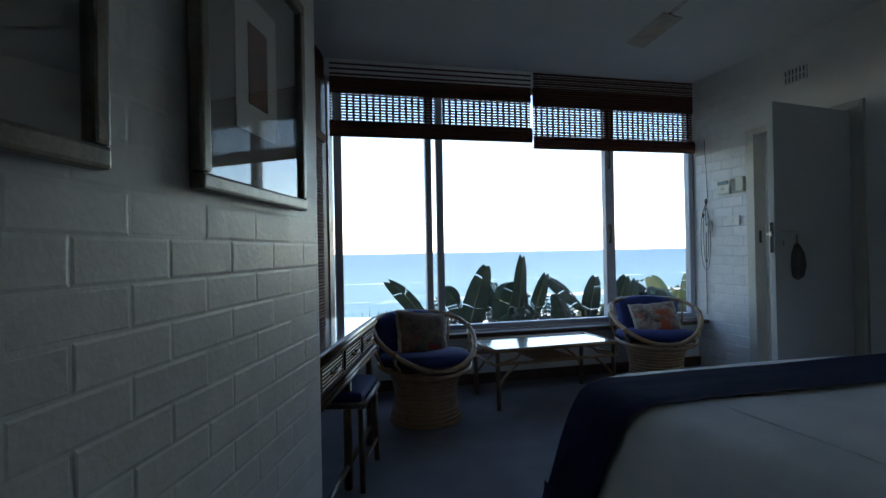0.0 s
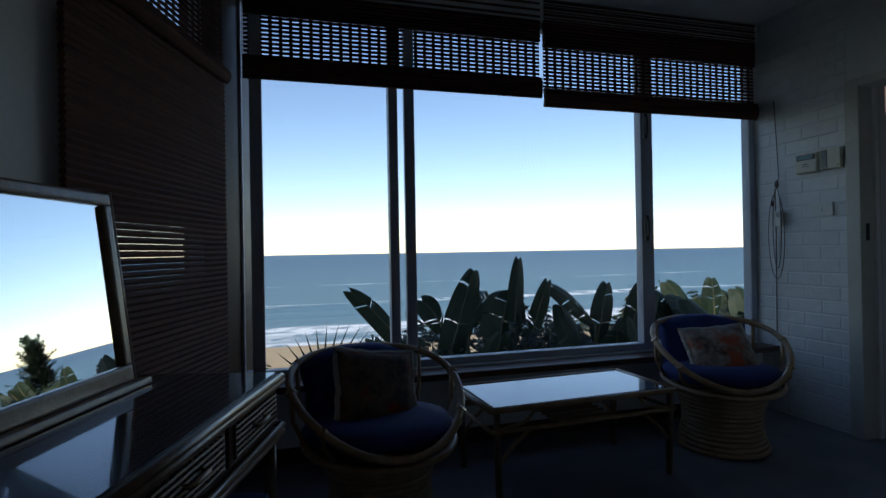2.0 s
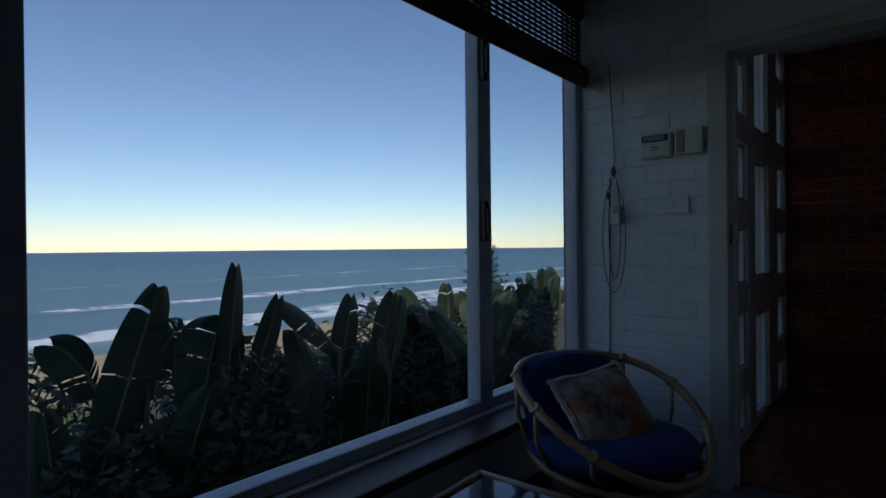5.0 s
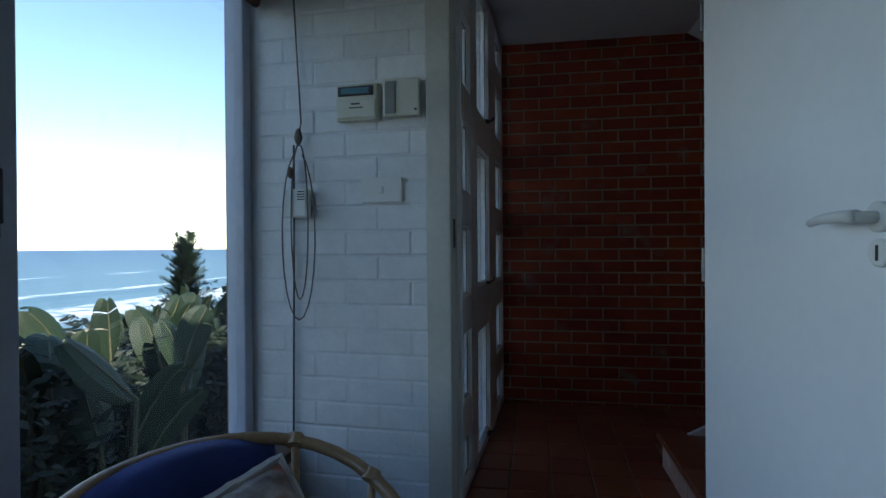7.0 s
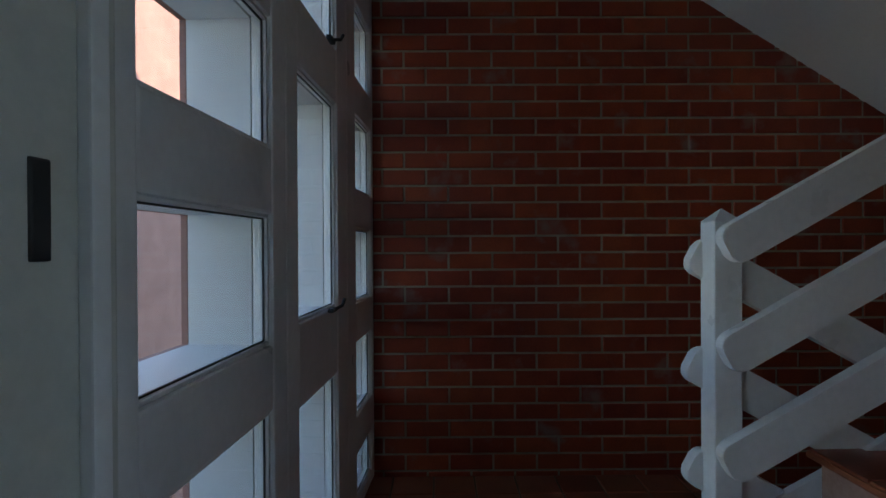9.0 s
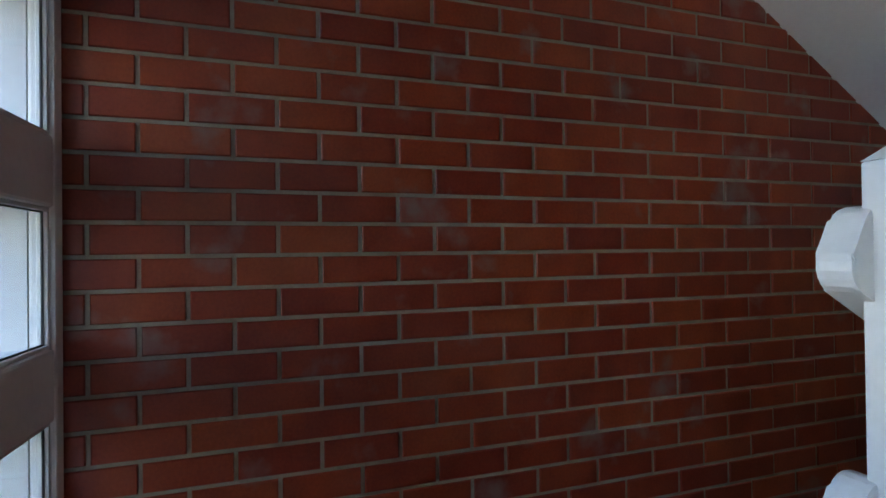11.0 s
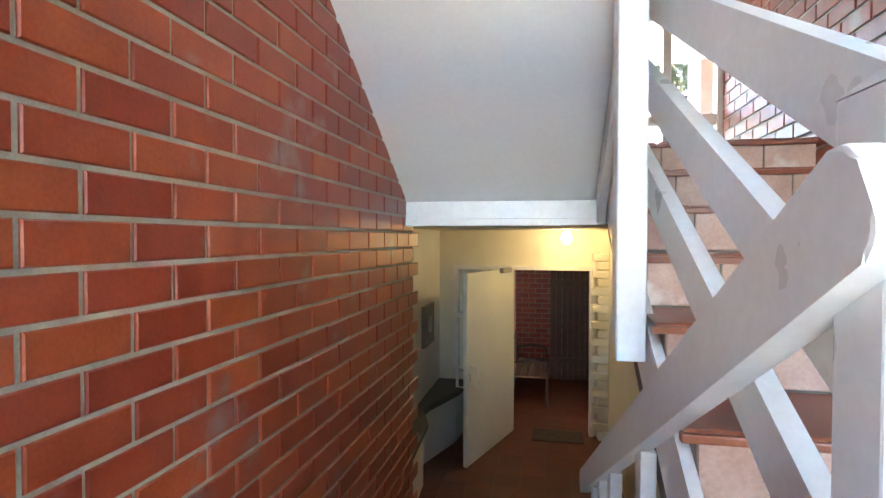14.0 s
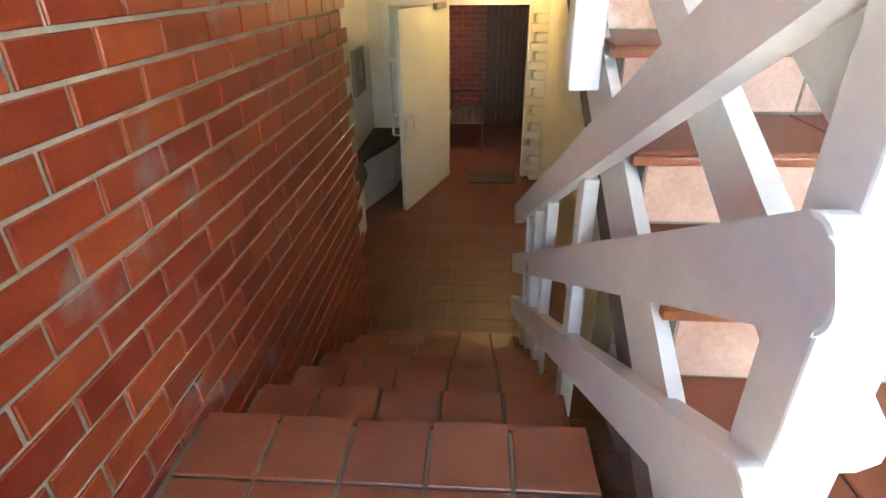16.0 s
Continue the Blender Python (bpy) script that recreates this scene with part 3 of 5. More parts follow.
part("lock_plate", slab(0.784, 0.787, 0.008, 0.032, 1.085, 1.275), BLACK, door_1, "dark steel lock plate in the door edge")
part("latch", slab(0.785, 0.797, 0.013, 0.026, 1.19, 1.22, 0.003), STEEL, door_1)
for z in (0.25, 1.05, 1.80):
    part("hinge", tube(bmesh.new(), [(-0.004, 0.0, z), (-0.004, 0.0, z + 0.10)], 0.007, 8), STEEL, door_1)
hook = thing("hanging_bag", "small dark bag hanging from a hook on the door", "bag", door_1.matrix_world @ pose(0.60, 0.052, 1.02))
part("pouch", lathe([(0.012, 0.12), (0.04, 0.06), (0.05, -0.02), (0.035, -0.09), (0.01, -0.11)], 14), OUTDOOR_WOOD, hook)
part("cord", tube(bmesh.new(), [(0, 0, 0.11), (0, 0, 0.20)], 0.004, 6), CORD, hook)

# ---- fittings on the wall by the doorway ----
XR = 2.948


def wall_box(name, label, category, y0, y1, z0, z1, d, material, bevel=0.006):
    ob = thing(name, label, category, pose(XR, 0, 0))
    part("case", slab(-d, 0, y0, y1, z0, z1, bevel), material, ob)
    return ob


kp = wall_box("alarm_keypad", "ivory plastic alarm keypad with teal display", "keypad", 3.640, 3.790, 1.590, 1.715, 0.030, IVORY)
part("display", slab(-0.034, -0.030, 3.655, 3.782, 1.674, 1.706, 0.003), BLACK, kp)
part("screen", slab(-0.036, -0.034, 3.668, 3.770, 1.680, 1.700), LCD, kp)
part("flap", slab(-0.038, -0.030, 3.644, 3.786, 1.598, 1.660, 0.004), IVORY, kp)
bm = bmesh.new()
block(bm, -0.0395, -0.038, 3.700, 3.732, 1.642, 1.648)
block(bm, -0.0395, -0.038, 3.690, 3.738, 1.630, 1.634)
part("lettering", bm, BLACK, kp)
bx = wall_box("door_chime", "ivory plastic chime box with grey grille", "chime", 3.495, 3.620, 1.597, 1.722, 0.034, IVORY)
part("grille", slab(-0.038, -0.034, 3.575, 3.612, 1.605, 1.714, 0.003), GREY_PANEL, bx)
part("button", slab(-0.037, -0.034, 3.502, 3.510, 1.612, 1.618), BLACK, bx)
sw = wall_box("light_switch", "white plastic light switch plate with one rocker", "switch", 3.565, 3.708, 1.312, 1.398, 0.010, PLASTIC, 0.004)
part("rocker", slab(-0.016, -0.010, 3.628, 3.646, 1.342, 1.366, 0.004), PLASTIC, sw)
sock = wall_box("cable_box", "white plastic sensor box with vents and hanging cables", "sensor", 3.900, 3.990, 1.265, 1.365, 0.040, PLASTIC)
for i in range(4):
    part("vent", slab(-0.042, -0.040, 3.906, 3.932, 1.325 + 0.009 * i, 1.329 + 0.009 * i), BLACK, sock)
cb = thing("blind_cord", "looped brown blind cords tied beside the window", "cord", pose(XR, 0, 0))


def cord_line(pts, r=0.0032):
    return smooth(part("cord", tube(bmesh.new(), pts, r, 6), CORD, cb))


cord_line([(-0.012, 3.960, 2.12), (-0.012, 3.945, 1.85), (-0.014, 3.930, 1.60), (-0.03, 3.935, 1.52)])
cord_line([(-0.045, 3.922 + 0.032 * math.sin(k), 1.25 + 0.27 * math.cos(k)) for k in (i * math.pi / 10 for i in range(21))], 0.0028)
cord_line([(-0.048, 3.925 + 0.062 * math.sin(k), 1.20 + 0.29 * math.cos(k)) for k in (0.3 + i * math.pi / 11 for i in range(21))], 0.0028)
cord_line([(-0.02, 3.955, 1.52), (-0.01, 3.962, 1.2), (-0.01, 3.970, 0.5)], 0.004)
smooth(part("knot", lathe([(0.004, -0.03), (0.012, -0.015), (0.015, 0), (0.010, 0.02), (0.004, 0.03)], 10, None, pose(-0.03, 3.932, 1.545)), CORD, cb))
smooth(part("knot", lathe([(0.004, -0.02), (0.011, -0.01), (0.011, 0.01), (0.004, 0.02)], 10, None, pose(-0.045, 3.955, 1.42)), DARKWOOD, cb))
vent = thing("air_vent", "painted brick-slot air vent high on the wall", "vent", pose(XR, 0, 0))
part("backing", slab(-0.004, 0, 2.90, 3.10, 2.37, 2.47), BLACK, vent)
for i in range(7):
    part("slat", slab(-0.012, -0.004, 2.90 + i * 0.031, 2.915 + i * 0.031, 2.36, 2.48, 0.002), PAINT, vent)
for z in (2.36, 2.415, 2.47):
    part("slat", slab(-0.011, -0.004, 2.90, 3.10, z, z + 0.012, 0.002), PAINT, vent)

# ---- pictures on the partition ----


def framed_picture(x0, x1, z0, z1, label):
    p = thing("framed_picture", label, "picture", LEFT @ pose(0, -0.004, 0), "pictures on the partition")
    w = 0.035
    for a, b, lo, hi in ((x0, x1, z0, z0 + w), (x0, x1, z1 - w, z1), (x0, x0 + w, z0 + w, z1 - w), (x1 - w, x1, z0 + w, z1 - w)):
        bm = block(bmesh.new(), a, b, -0.032, 0, lo, hi, 0.007)
        part("frame_side", bm, FRAME, p)
    part("mount", slab(x0 + w, x1 - w, -0.010, -0.004, z0 + w, z1 - w), PAPER, p)
    cx, cz = (x0 + x1) / 2, (z0 + z1) / 2 + 0.02
    part("inner_mount", slab(cx - 0.12, cx + 0.12, -0.012, -0.010, cz - 0.17, cz + 0.17), PAINT, p)
    part("print", slab(cx - 0.055, cx + 0.055, -0.014, -0.012, cz - 0.10, cz + 0.10), PRINT, p)
    g = part("pane", slab(x0 + w, x1 - w, -0.021, -0.019, z0 + w, z1 - w), PICTURE_GLASS, p)
    g.visible_shadow = False
    return p


framed_picture(-0.775, -0.165, 1.265, 1.900, "bronze framed print with wide pale mount under glass")
framed_picture(-1.655, -1.030, 1.262, 1.895, "second bronze framed print under glass on painted brick")

# ---- dresser with mirror ----
dresser = thing("dresser", "dark rattan dresser with cane drawers and glass top", "dresser", pose(-0.640, 1.745, 0, 0, 0, 73.3))
part("carcass", slab(0.02, 1.21, 0.02, 0.48, 0.56, 0.725, 0.006), DARKWOOD, dresser)
part("top_panel", slab(0, 1.235, 0, 0.50, 0.725, 0.742, 0.005), DARKWOOD, dresser)
part("glass_top", slab(0.012, 1.222, 0.012, 0.49, 0.7425, 0.749), TABLE_GLASS, dresser)
for i in range(3):
    a = 0.04 + i * 0.395
    d = part("drawer", slab(a, a + 0.375, 0.004, 0.022, 0.59, 0.71, 0.004), DARKWOOD, dresser)
    bm = bmesh.new()
    for k in range(13):
        tube(bm, [(a + 0.03 + k * 0.0262, 0.001, 0.605), (a + 0.03 + k * 0.0262, 0.001, 0.695)], 0.0045, 6)
    for k in range(6):
        tube(bm, [(a + 0.025, -0.002, 0.612 + k * 0.015), (a + 0.35, -0.002, 0.612 + k * 0.015)], 0.004, 6)
    part("cane_panel", bm, CANE, d)
    smooth(part("handle", tube(bmesh.new(), [(a + 0.145, 0.0, 0.655), (a + 0.15, -0.022, 0.655), (a + 0.225, -0.022, 0.655), (a + 0.23, 0.0, 0.655)], 0.007, 8), RATTAN, d, "pale rattan pull"))
for z in (0.735, 0.718, 0.575, 0.553):
    smooth(part("edge_cane", tube(bmesh.new(), [(0.0, -0.006, z), (1.235, -0.006, z)], 0.010, 8), RATTAN_DARK, dresser))
    smooth(part("edge_cane", tube(bmesh.new(), [(1.24, 0.0, z), (1.24, 0.50, z)], 0.010, 8), RATTAN_DARK, dresser))
for x in (0.03, 0.62, 1.21):
    for y in (0.03, 0.47):
        smooth(part("leg", tube(bmesh.new(), [(x, y, 0.0), (x, y, 0.3), (x, y, 0.56)], 0.021, 10), RATTAN_DARK, dresser))
for x0, x1 in ((0.03, 0.62), (0.62, 1.21)):
    smooth(part("stretcher", tube(bmesh.new(), [(x0, 0.03, 0.11), (x1, 0.03, 0.11)], 0.014, 8), RATTAN_DARK, dresser))
stool = thing("vanity_stool", "dark rattan stool tucked under the dresser", "stool", dresser.matrix_world @ pose(0.78, 0.12, 0))
part("cushion", slab(-0.2, 0.2, -0.17, 0.17, 0.42, 0.47, 0.02), NAVY, stool)
smooth(part("seat_ring", tube(bmesh.new(), [(-0.21, -0.18, 0.41), (0.21, -0.18, 0.41), (0.21, 0.18, 0.41), (-0.21, 0.18, 0.41)], 0.014, 8, True), RATTAN_DARK, stool))
for x in (-0.19, 0.19):
    for y in (-0.16, 0.16):
        smooth(part("leg", tube(bmesh.new(), [(x * 1.05, y * 1.05, 0), (x, y, 0.41)], 0.015, 8), RATTAN_DARK, stool))
smooth(part("stretcher", tube(bmesh.new(), [(-0.2, -0.168, 0.12), (0.2, -0.168, 0.12)], 0.010, 8), RATTAN_DARK, stool))
mirror = thing("dresser_mirror", "tilting mirror in dark rattan frame standing on the dresser", "mirror", dresser.matrix_world @ pose(0.62, 0.40, 0.765, -7))
w, h = 0.44, 0.56
part("mirror_glass", slab(-w + 0.03, w - 0.03, -0.006, 0.0, 0.05, h - 0.03), MIRROR, mirror)
for a, b, lo, hi in ((-w, w, 0.0, 0.05), (-w, w, h - 0.035, h), (-w, -w + 0.035, 0.05, h - 0.035), (w - 0.035, w, 0.05, h - 0.035)):
    part("frame_side", slab(a, b, -0.022, 0.012, lo, hi, 0.008), RATTAN_DARK, mirror)
for x in (-w - 0.018, w + 0.018):
    smooth(part("post", tube(bmesh.new(), [(x, 0.0, -0.016), (x, 0.0, h + 0.01)], 0.014, 8), RATTAN_DARK, mirror))
base = part("base_rail", slab(-w - 0.04, w + 0.04, -0.05, 0.03, -0.02, 0.0, 0.006), RATTAN_DARK, mirror)

# ---- rattan tub chairs ----


def tub_chair(m, label, pillow_label, turn):
    c = thing("tub_chair", label, "chair", m, "tub chairs by the window")
    for i in range(13):
        r = 0.235 - 0.035 * math.sin(math.pi * i / 12)
        bm = tube(bmesh.new(), [(r * math.cos(k), r * math.sin(k), 0.014 + i * 0.0255) for k in (2 * math.pi * j / 26 for j in range(26))], 0.0135, 6, True)
        smooth(part("base_coil", bm, RATTAN, c, "" if i else "coiled golden rattan drum base"))
    hoop = []
    for j in range(40):
        k = 2 * math.pi * j / 40
        hoop.append((0.355 * math.sin(k), -0.335 * math.cos(k) + 0.02, 0.565 - 0.155 * math.cos(k) - 0.03 * math.cos(2 * k)))
    smooth(part("hoop", tube(bmesh.new(), hoop, 0.0165, 8, True), RATTAN, c, "pale rattan hoop arm rail"))
    hoop_low = [(0.31 * math.sin(k), -0.31 * math.cos(k), 0.375 - 0.03 * math.cos(k)) for k in (2 * math.pi * j / 36 for j in range(36))]
    smooth(part("seat_hoop", tube(bmesh.new(), hoop_low, 0.015, 8, True), RATTAN, c))
    for j in (6, 10, 14, 26, 30, 34):
        k = 2 * math.pi * j / 40
        a = hoop[j]
        smooth(part("rib", tube(bmesh.new(), [a, (a[0] * 0.99, a[1] * 0.98, (a[2] + 0.37) / 2), (0.30 * math.sin(k), -0.30 * math.cos(k), 0.372)], 0.010, 6), RATTAN, c))
        bm = bmesh.new()
        tube(bm, [(a[0] * 0.97, a[1] * 0.97, a[2] - 0.01), (a[0] * 1.03, a[1] * 1.03, a[2] + 0.01)], 0.021, 8)
        part("binding", bm, RATTAN, c)
    for j in range(8):
        k = 2 * math.pi * j / 8
        bm = tube(bmesh.new(), [(0.20 * math.sin(k), -0.20 * math.cos(k), 0.325), (0.30 * math.sin(k), -0.30 * math.cos(k), 0.36)], 0.010, 6)
        part("spoke", bm, RATTAN, c)
    bm = lathe([(0.02, 0.365), (0.24, 0.365), (0.30, 0.385), (0.315, 0.42), (0.29, 0.45), (0.18, 0.462), (0.02, 0.455)], 32, None, pose(0, -0.01, 0.0, -4))
    smooth(part("seat_cushion", bm, NAVY, c, "round navy seat cushion"))
    bm = pillow_mesh(0.54, 0.42, 0.14, 12, 0.07, 0.20)
    bmesh.ops.transform(bm, matrix=pose(0, 0.225, 0.535, -24), verts=bm.verts)
    smooth(part("back_cushion", bm, NAVY, c, "tall navy back cushion"))
    p = thing("throw_pillow", pillow_label, "pillow", m @ (pose(0.02, 0.05, 0.520, -42, turn, 0) if turn < 0 else pose(0.02, 0.085, 0.545, -28, turn, 0)), "pillows on the tub chairs")
    smooth(part("case", pillow_mesh(0.36, 0.34, 0.13, 12, 0.06), BRIGHT_PILLOW if turn < 0 else PICTURE_PILLOW, p))
    rim = []
    for j in range(64):
        s = j / 16
        u, v = ((-1 + 2 * (s % 1), -1), (1, -1 + 2 * (s % 1)), (1 - 2 * (s % 1), 1), (-1, 1 - 2 * (s % 1)))[int(s)]
        kk = 1 - 0.06 * (1 - abs(u * v))
        rim.append((u * 0.18 * kk + random.uniform(-0.004, 0.004), random.uniform(-0.004, 0.004), v * 0.17 * kk + random.uniform(-0.004, 0.004)))
    part("fringe", tube(bmesh.new(), rim, 0.014, 6, True), FRINGE, p, "cream fringed border")
    return c


tub_chair(pose(0.10, 3.30, 0, 0, 0, 12), "golden rattan tub chair with navy cushions near the dresser", "dark printed pillow with cream fringe leaning in the chair", 8)
tub_chair(pose(2.115, 3.60, 0, 0, 0, -20), "golden rattan tub chair with navy cushions in the corner", "red patterned pillow with cream fringe leaning in the chair", -4)

# ---- coffee table ----
table = thing("coffee_table", "low rattan coffee table, glass top tinted by reflected sky", "table", pose(1.09, 3.565, 0, 0, 0, 2.5))
part("glass_top", slab(-0.475, 0.475, -0.205, 0.205, 0.418, 0.428), TABLE_GLASS, table)
for a, b in (((-0.50, -0.235), (0.50, -0.235)), ((-0.50, 0.235), (0.50, 0.235)), ((-0.50, -0.235), (-0.50, 0.235)), ((0.50, -0.235), (0.50, 0.235))):
    smooth(part("rim_cane", tube(bmesh.new(), [(*a, 0.420), (*b, 0.420)], 0.014, 8), RATTAN, table))
    smooth(part("apron_cane", tube(bmesh.new(), [(*a, 0.325), (*b, 0.325)], 0.011, 8), RATTAN, table))
part("top_panel", slab(-0.48, 0.48, -0.21, 0.21, 0.402, 0.4175), DARKWOOD, table)
for sx in (-1, 1):
    for sy in (-1, 1):
        smooth(part("leg", tube(bmesh.new(), [(sx * 0.465, sy * 0.225, 0), (sx * 0.47, sy * 0.228, 0.2), (sx * 0.475, sy * 0.23, 0.41)], 0.017, 8), RATTAN_DARK, table))
        smooth(part("brace", tube(bmesh.new(), [(sx * 0.468, sy * 0.228, 0.17), (sx * 0.40, sy * 0.228, 0.25), (sx * 0.31, sy * 0.228, 0.32)], 0.010, 8), RATTAN, table))
        smooth(part("brace", tube(bmesh.new(), [(sx * 0.47, sy * 0.235, 0.33), (sx * 0.33, sy * 0.235, 0.36), (sx * 0.28, sy * 0.235, 0.41)], 0.009, 8), RATTAN, table))
for i in range(8):
    part("rack_slat", tube(bmesh.new(), [(-0.15, -0.20 + i * 0.05, 0.322 - 0.0), (0.17, -0.20 + i * 0.05, 0.322)], 0.008, 6), RATTAN, table)

# ---- bed ----
bed = thing("bed", "double bed under a white quilted bedspread", "bed", pose(0.05, -0.02, 0))


def drape(x0, x1, y0, y1, rings, radius, seg=7, wave=0.0):
    """A rounded cover: rings of (outset, height) from the hem to the top."""
    bm = bmesh.new()
    made = []
    for n, (o, z) in enumerate(rings):
        ring = []
        for cx, cy, a0 in ((x1 - radius, y1 - radius, 0), (x0 + radius, y1 - radius, 90), (x0 + radius, y0 + radius, 180), (x1 - radius, y0 + radius, 270)):
            for s in range(seg + 1):
                a = radians(a0 + 90 * s / seg)
                ring.append((cx + (radius + o) * math.cos(a), cy + (radius + o) * math.sin(a)))
        dense = []
        for i, p in enumerate(ring):
            q = ring[(i + 1) % len(ring)]
            steps = max(1, int(math.dist(p, q) / 0.09))
            dense += [(p[0] + (q[0] - p[0]) * s / steps, p[1] + (q[1] - p[1]) * s / steps) for s in range(steps)]
        if n == 0:
            count = len(dense)
        k = [dense[int(i * len(dense) / count) % len(dense)] for i in range(count)]
        fade = wave * max(0.0, 1 - n / 3)
        made.append([bm.verts.new((x + fade * noise.noise((x * 5, y * 5, 0)), y + fade * noise.noise((x * 5, y * 5, 4)), z + 0.006 * noise.noise((x * 4, y * 4, z * 3)))) for x, y in k])
    for a, b in zip(made, made[1:]):
        for i in range(len(a)):
            bm.faces.new((a[i], a[(i + 1) % len(a)], b[(i + 1) % len(a)], b[i]))
    bm.faces.new(made[-1])
    return bm


part("base", slab(0.46, 1.95, -0.28, 1.80, 0.0, 0.30, 0.01), DARKWOOD, bed)
smooth(part("bedspread", drape(0.36, 2.05, -0.35, 1.92, [(0.19, 0.02), (0.145, 0.18), (0.09, 0.36), (0.03, 0.48), (-0.01, 0.54), (-0.06, 0.575), (-0.12, 0.585), (-0.3, 0.585)], 0.30, 7, 0.05), COVER, bed))
throw = thing("bed_throw", "navy woollen throw with fringe across the bed foot", "throw", pose(0.05, -0.02, 0))
bm = bmesh.new()
path = [(2.04, 0.594), (1.7, 0.594), (1.3, 0.594), (0.9, 0.594), (0.62, 0.594), (0.48, 0.592), (0.400, 0.580), (0.35, 0.552), (0.305, 0.48), (0.258, 0.38), (0.222, 0.28), (0.196, 0.20)]
NY = 16
top = [[bm.verts.new((x + 0.012 * noise.noise((j * 0.8, i, 2)) * (i > 6), 1.36 + 0.38 * j / NY - 0.02 * max(0, i - 5) * (j / NY - 0.6) * 0.5, z + 0.010 * abs(noise.noise((x * 3, j * 0.9, 1))))) for j in range(NY + 1)] for i, (x, z) in enumerate(path)]
for i in range(len(path) - 1):
    for j in range(NY):
        bm.faces.new((top[i][j], top[i + 1][j], top[i + 1][j + 1], top[i][j + 1]))
bmesh.ops.solidify(bm, geom=bm.faces[:], thickness=0.008)
smooth(part("cloth", bm, THROW, throw))
bm = bmesh.new()
for i in range(44):
    y = 1.37 + 0.37 * i / 43
    tube(bm, [(0.195, y, 0.205), (0.186 + random.uniform(-0.006, 0.006), y + random.uniform(-0.006, 0.006), 0.16), (0.180 + random.uniform(-0.01, 0.01), y + random.uniform(-0.01, 0.01), 0.11 + random.uniform(-0.01, 0.02))], 0.0042, 5)
part("fringe", bm, THROW, throw)

# ---- ceiling fan ----
fan = thing("ceiling_fan", "ceiling fan at rest with pale wooden blades", "fan", pose(1.22, 1.98, 0))
smooth(part("rod", tube(bmesh.new(), [(0, 0, 2.45), (0, 0, ROOM_H)], 0.012, 10), STEEL, fan))
smooth(part("motor", lathe([(0.03, 2.50), (0.09, 2.48), (0.10, 2.44), (0.09, 2.40), (0.03, 2.385)], 24), PLASTIC, fan))
for k in (83, 203, 323):
    bm = slab(0.20, 0.62, -0.055, 0.055, -0.004, 0.004, 0.003)
    bmesh.ops.transform(bm, matrix=pose(0, 0, 2.365, 0, 0, k) @ pose(0, 0, 0, 14), verts=bm.verts)
    bl = part("blade", bm, FRINGE, fan)
    bm = slab(0.08, 0.23, -0.012, 0.012, -0.003, 0.003, 0.002)
    bmesh.ops.transform(bm, matrix=pose(0, 0, 2.385, 0, 0, k), verts=bm.verts)
    part("blade_arm", bm, STEEL, bl)

wing = [ob for ob in bpy.data.objects if ob.parent is None and ob.type in {"MESH", "EMPTY"}]

# ---- stair hall shell ----
HALL_H, TOP_H, LOW = 2.65, 4.30, -1.296
XB = 5.2
COLS = ((3.272, 3.82), (4.02, 4.475), (4.79, 5.155))
SMALL = [(-0.06 + 0.495 * k, 0.245 + 0.495 * k) for k in range(6)]
TALL = [(-0.02, 0.70), (0.945, 1.70), (1.90, 2.60)]
SMALL = [(max(a - 0.008, 0.05), min(b + 0.016, 2.60)) for a, b in SMALL]
TALL = [(max(a, 0.05), b) for a, b in TALL]
hall_wall = thing("wall_hall", "pierced white masonry wall with small deep window openings", "wall", kind="structure")
wing.append(hall_wall)


def pierced(y0, y1, material, name, grow=0.0):
    """The grid round the openings: uprights between the columns, rails between the openings."""
    edges = [3.08] + [v for c in COLS for v in (c[0] - grow, c[1] + grow)] + [XB]
    bm = bmesh.new()
    for i in range(0, len(edges), 2):
        block(bm, edges[i], edges[i + 1], y0, y1, -1.3, HALL_H)
    for n, (x0, x1) in enumerate(COLS):
        rows = TALL if n == 1 else SMALL
        zs = [-1.3] + [v for r in rows for v in (r[0] - grow, r[1] + grow)] + [HALL_H]
        for i in range(0, len(zs), 2):
            if zs[i + 1] > zs[i]:
                block(bm, x0 - grow, x1 + grow, y0, y1, zs[i], zs[i + 1])
    return part(name, bm, material, hall_wall)


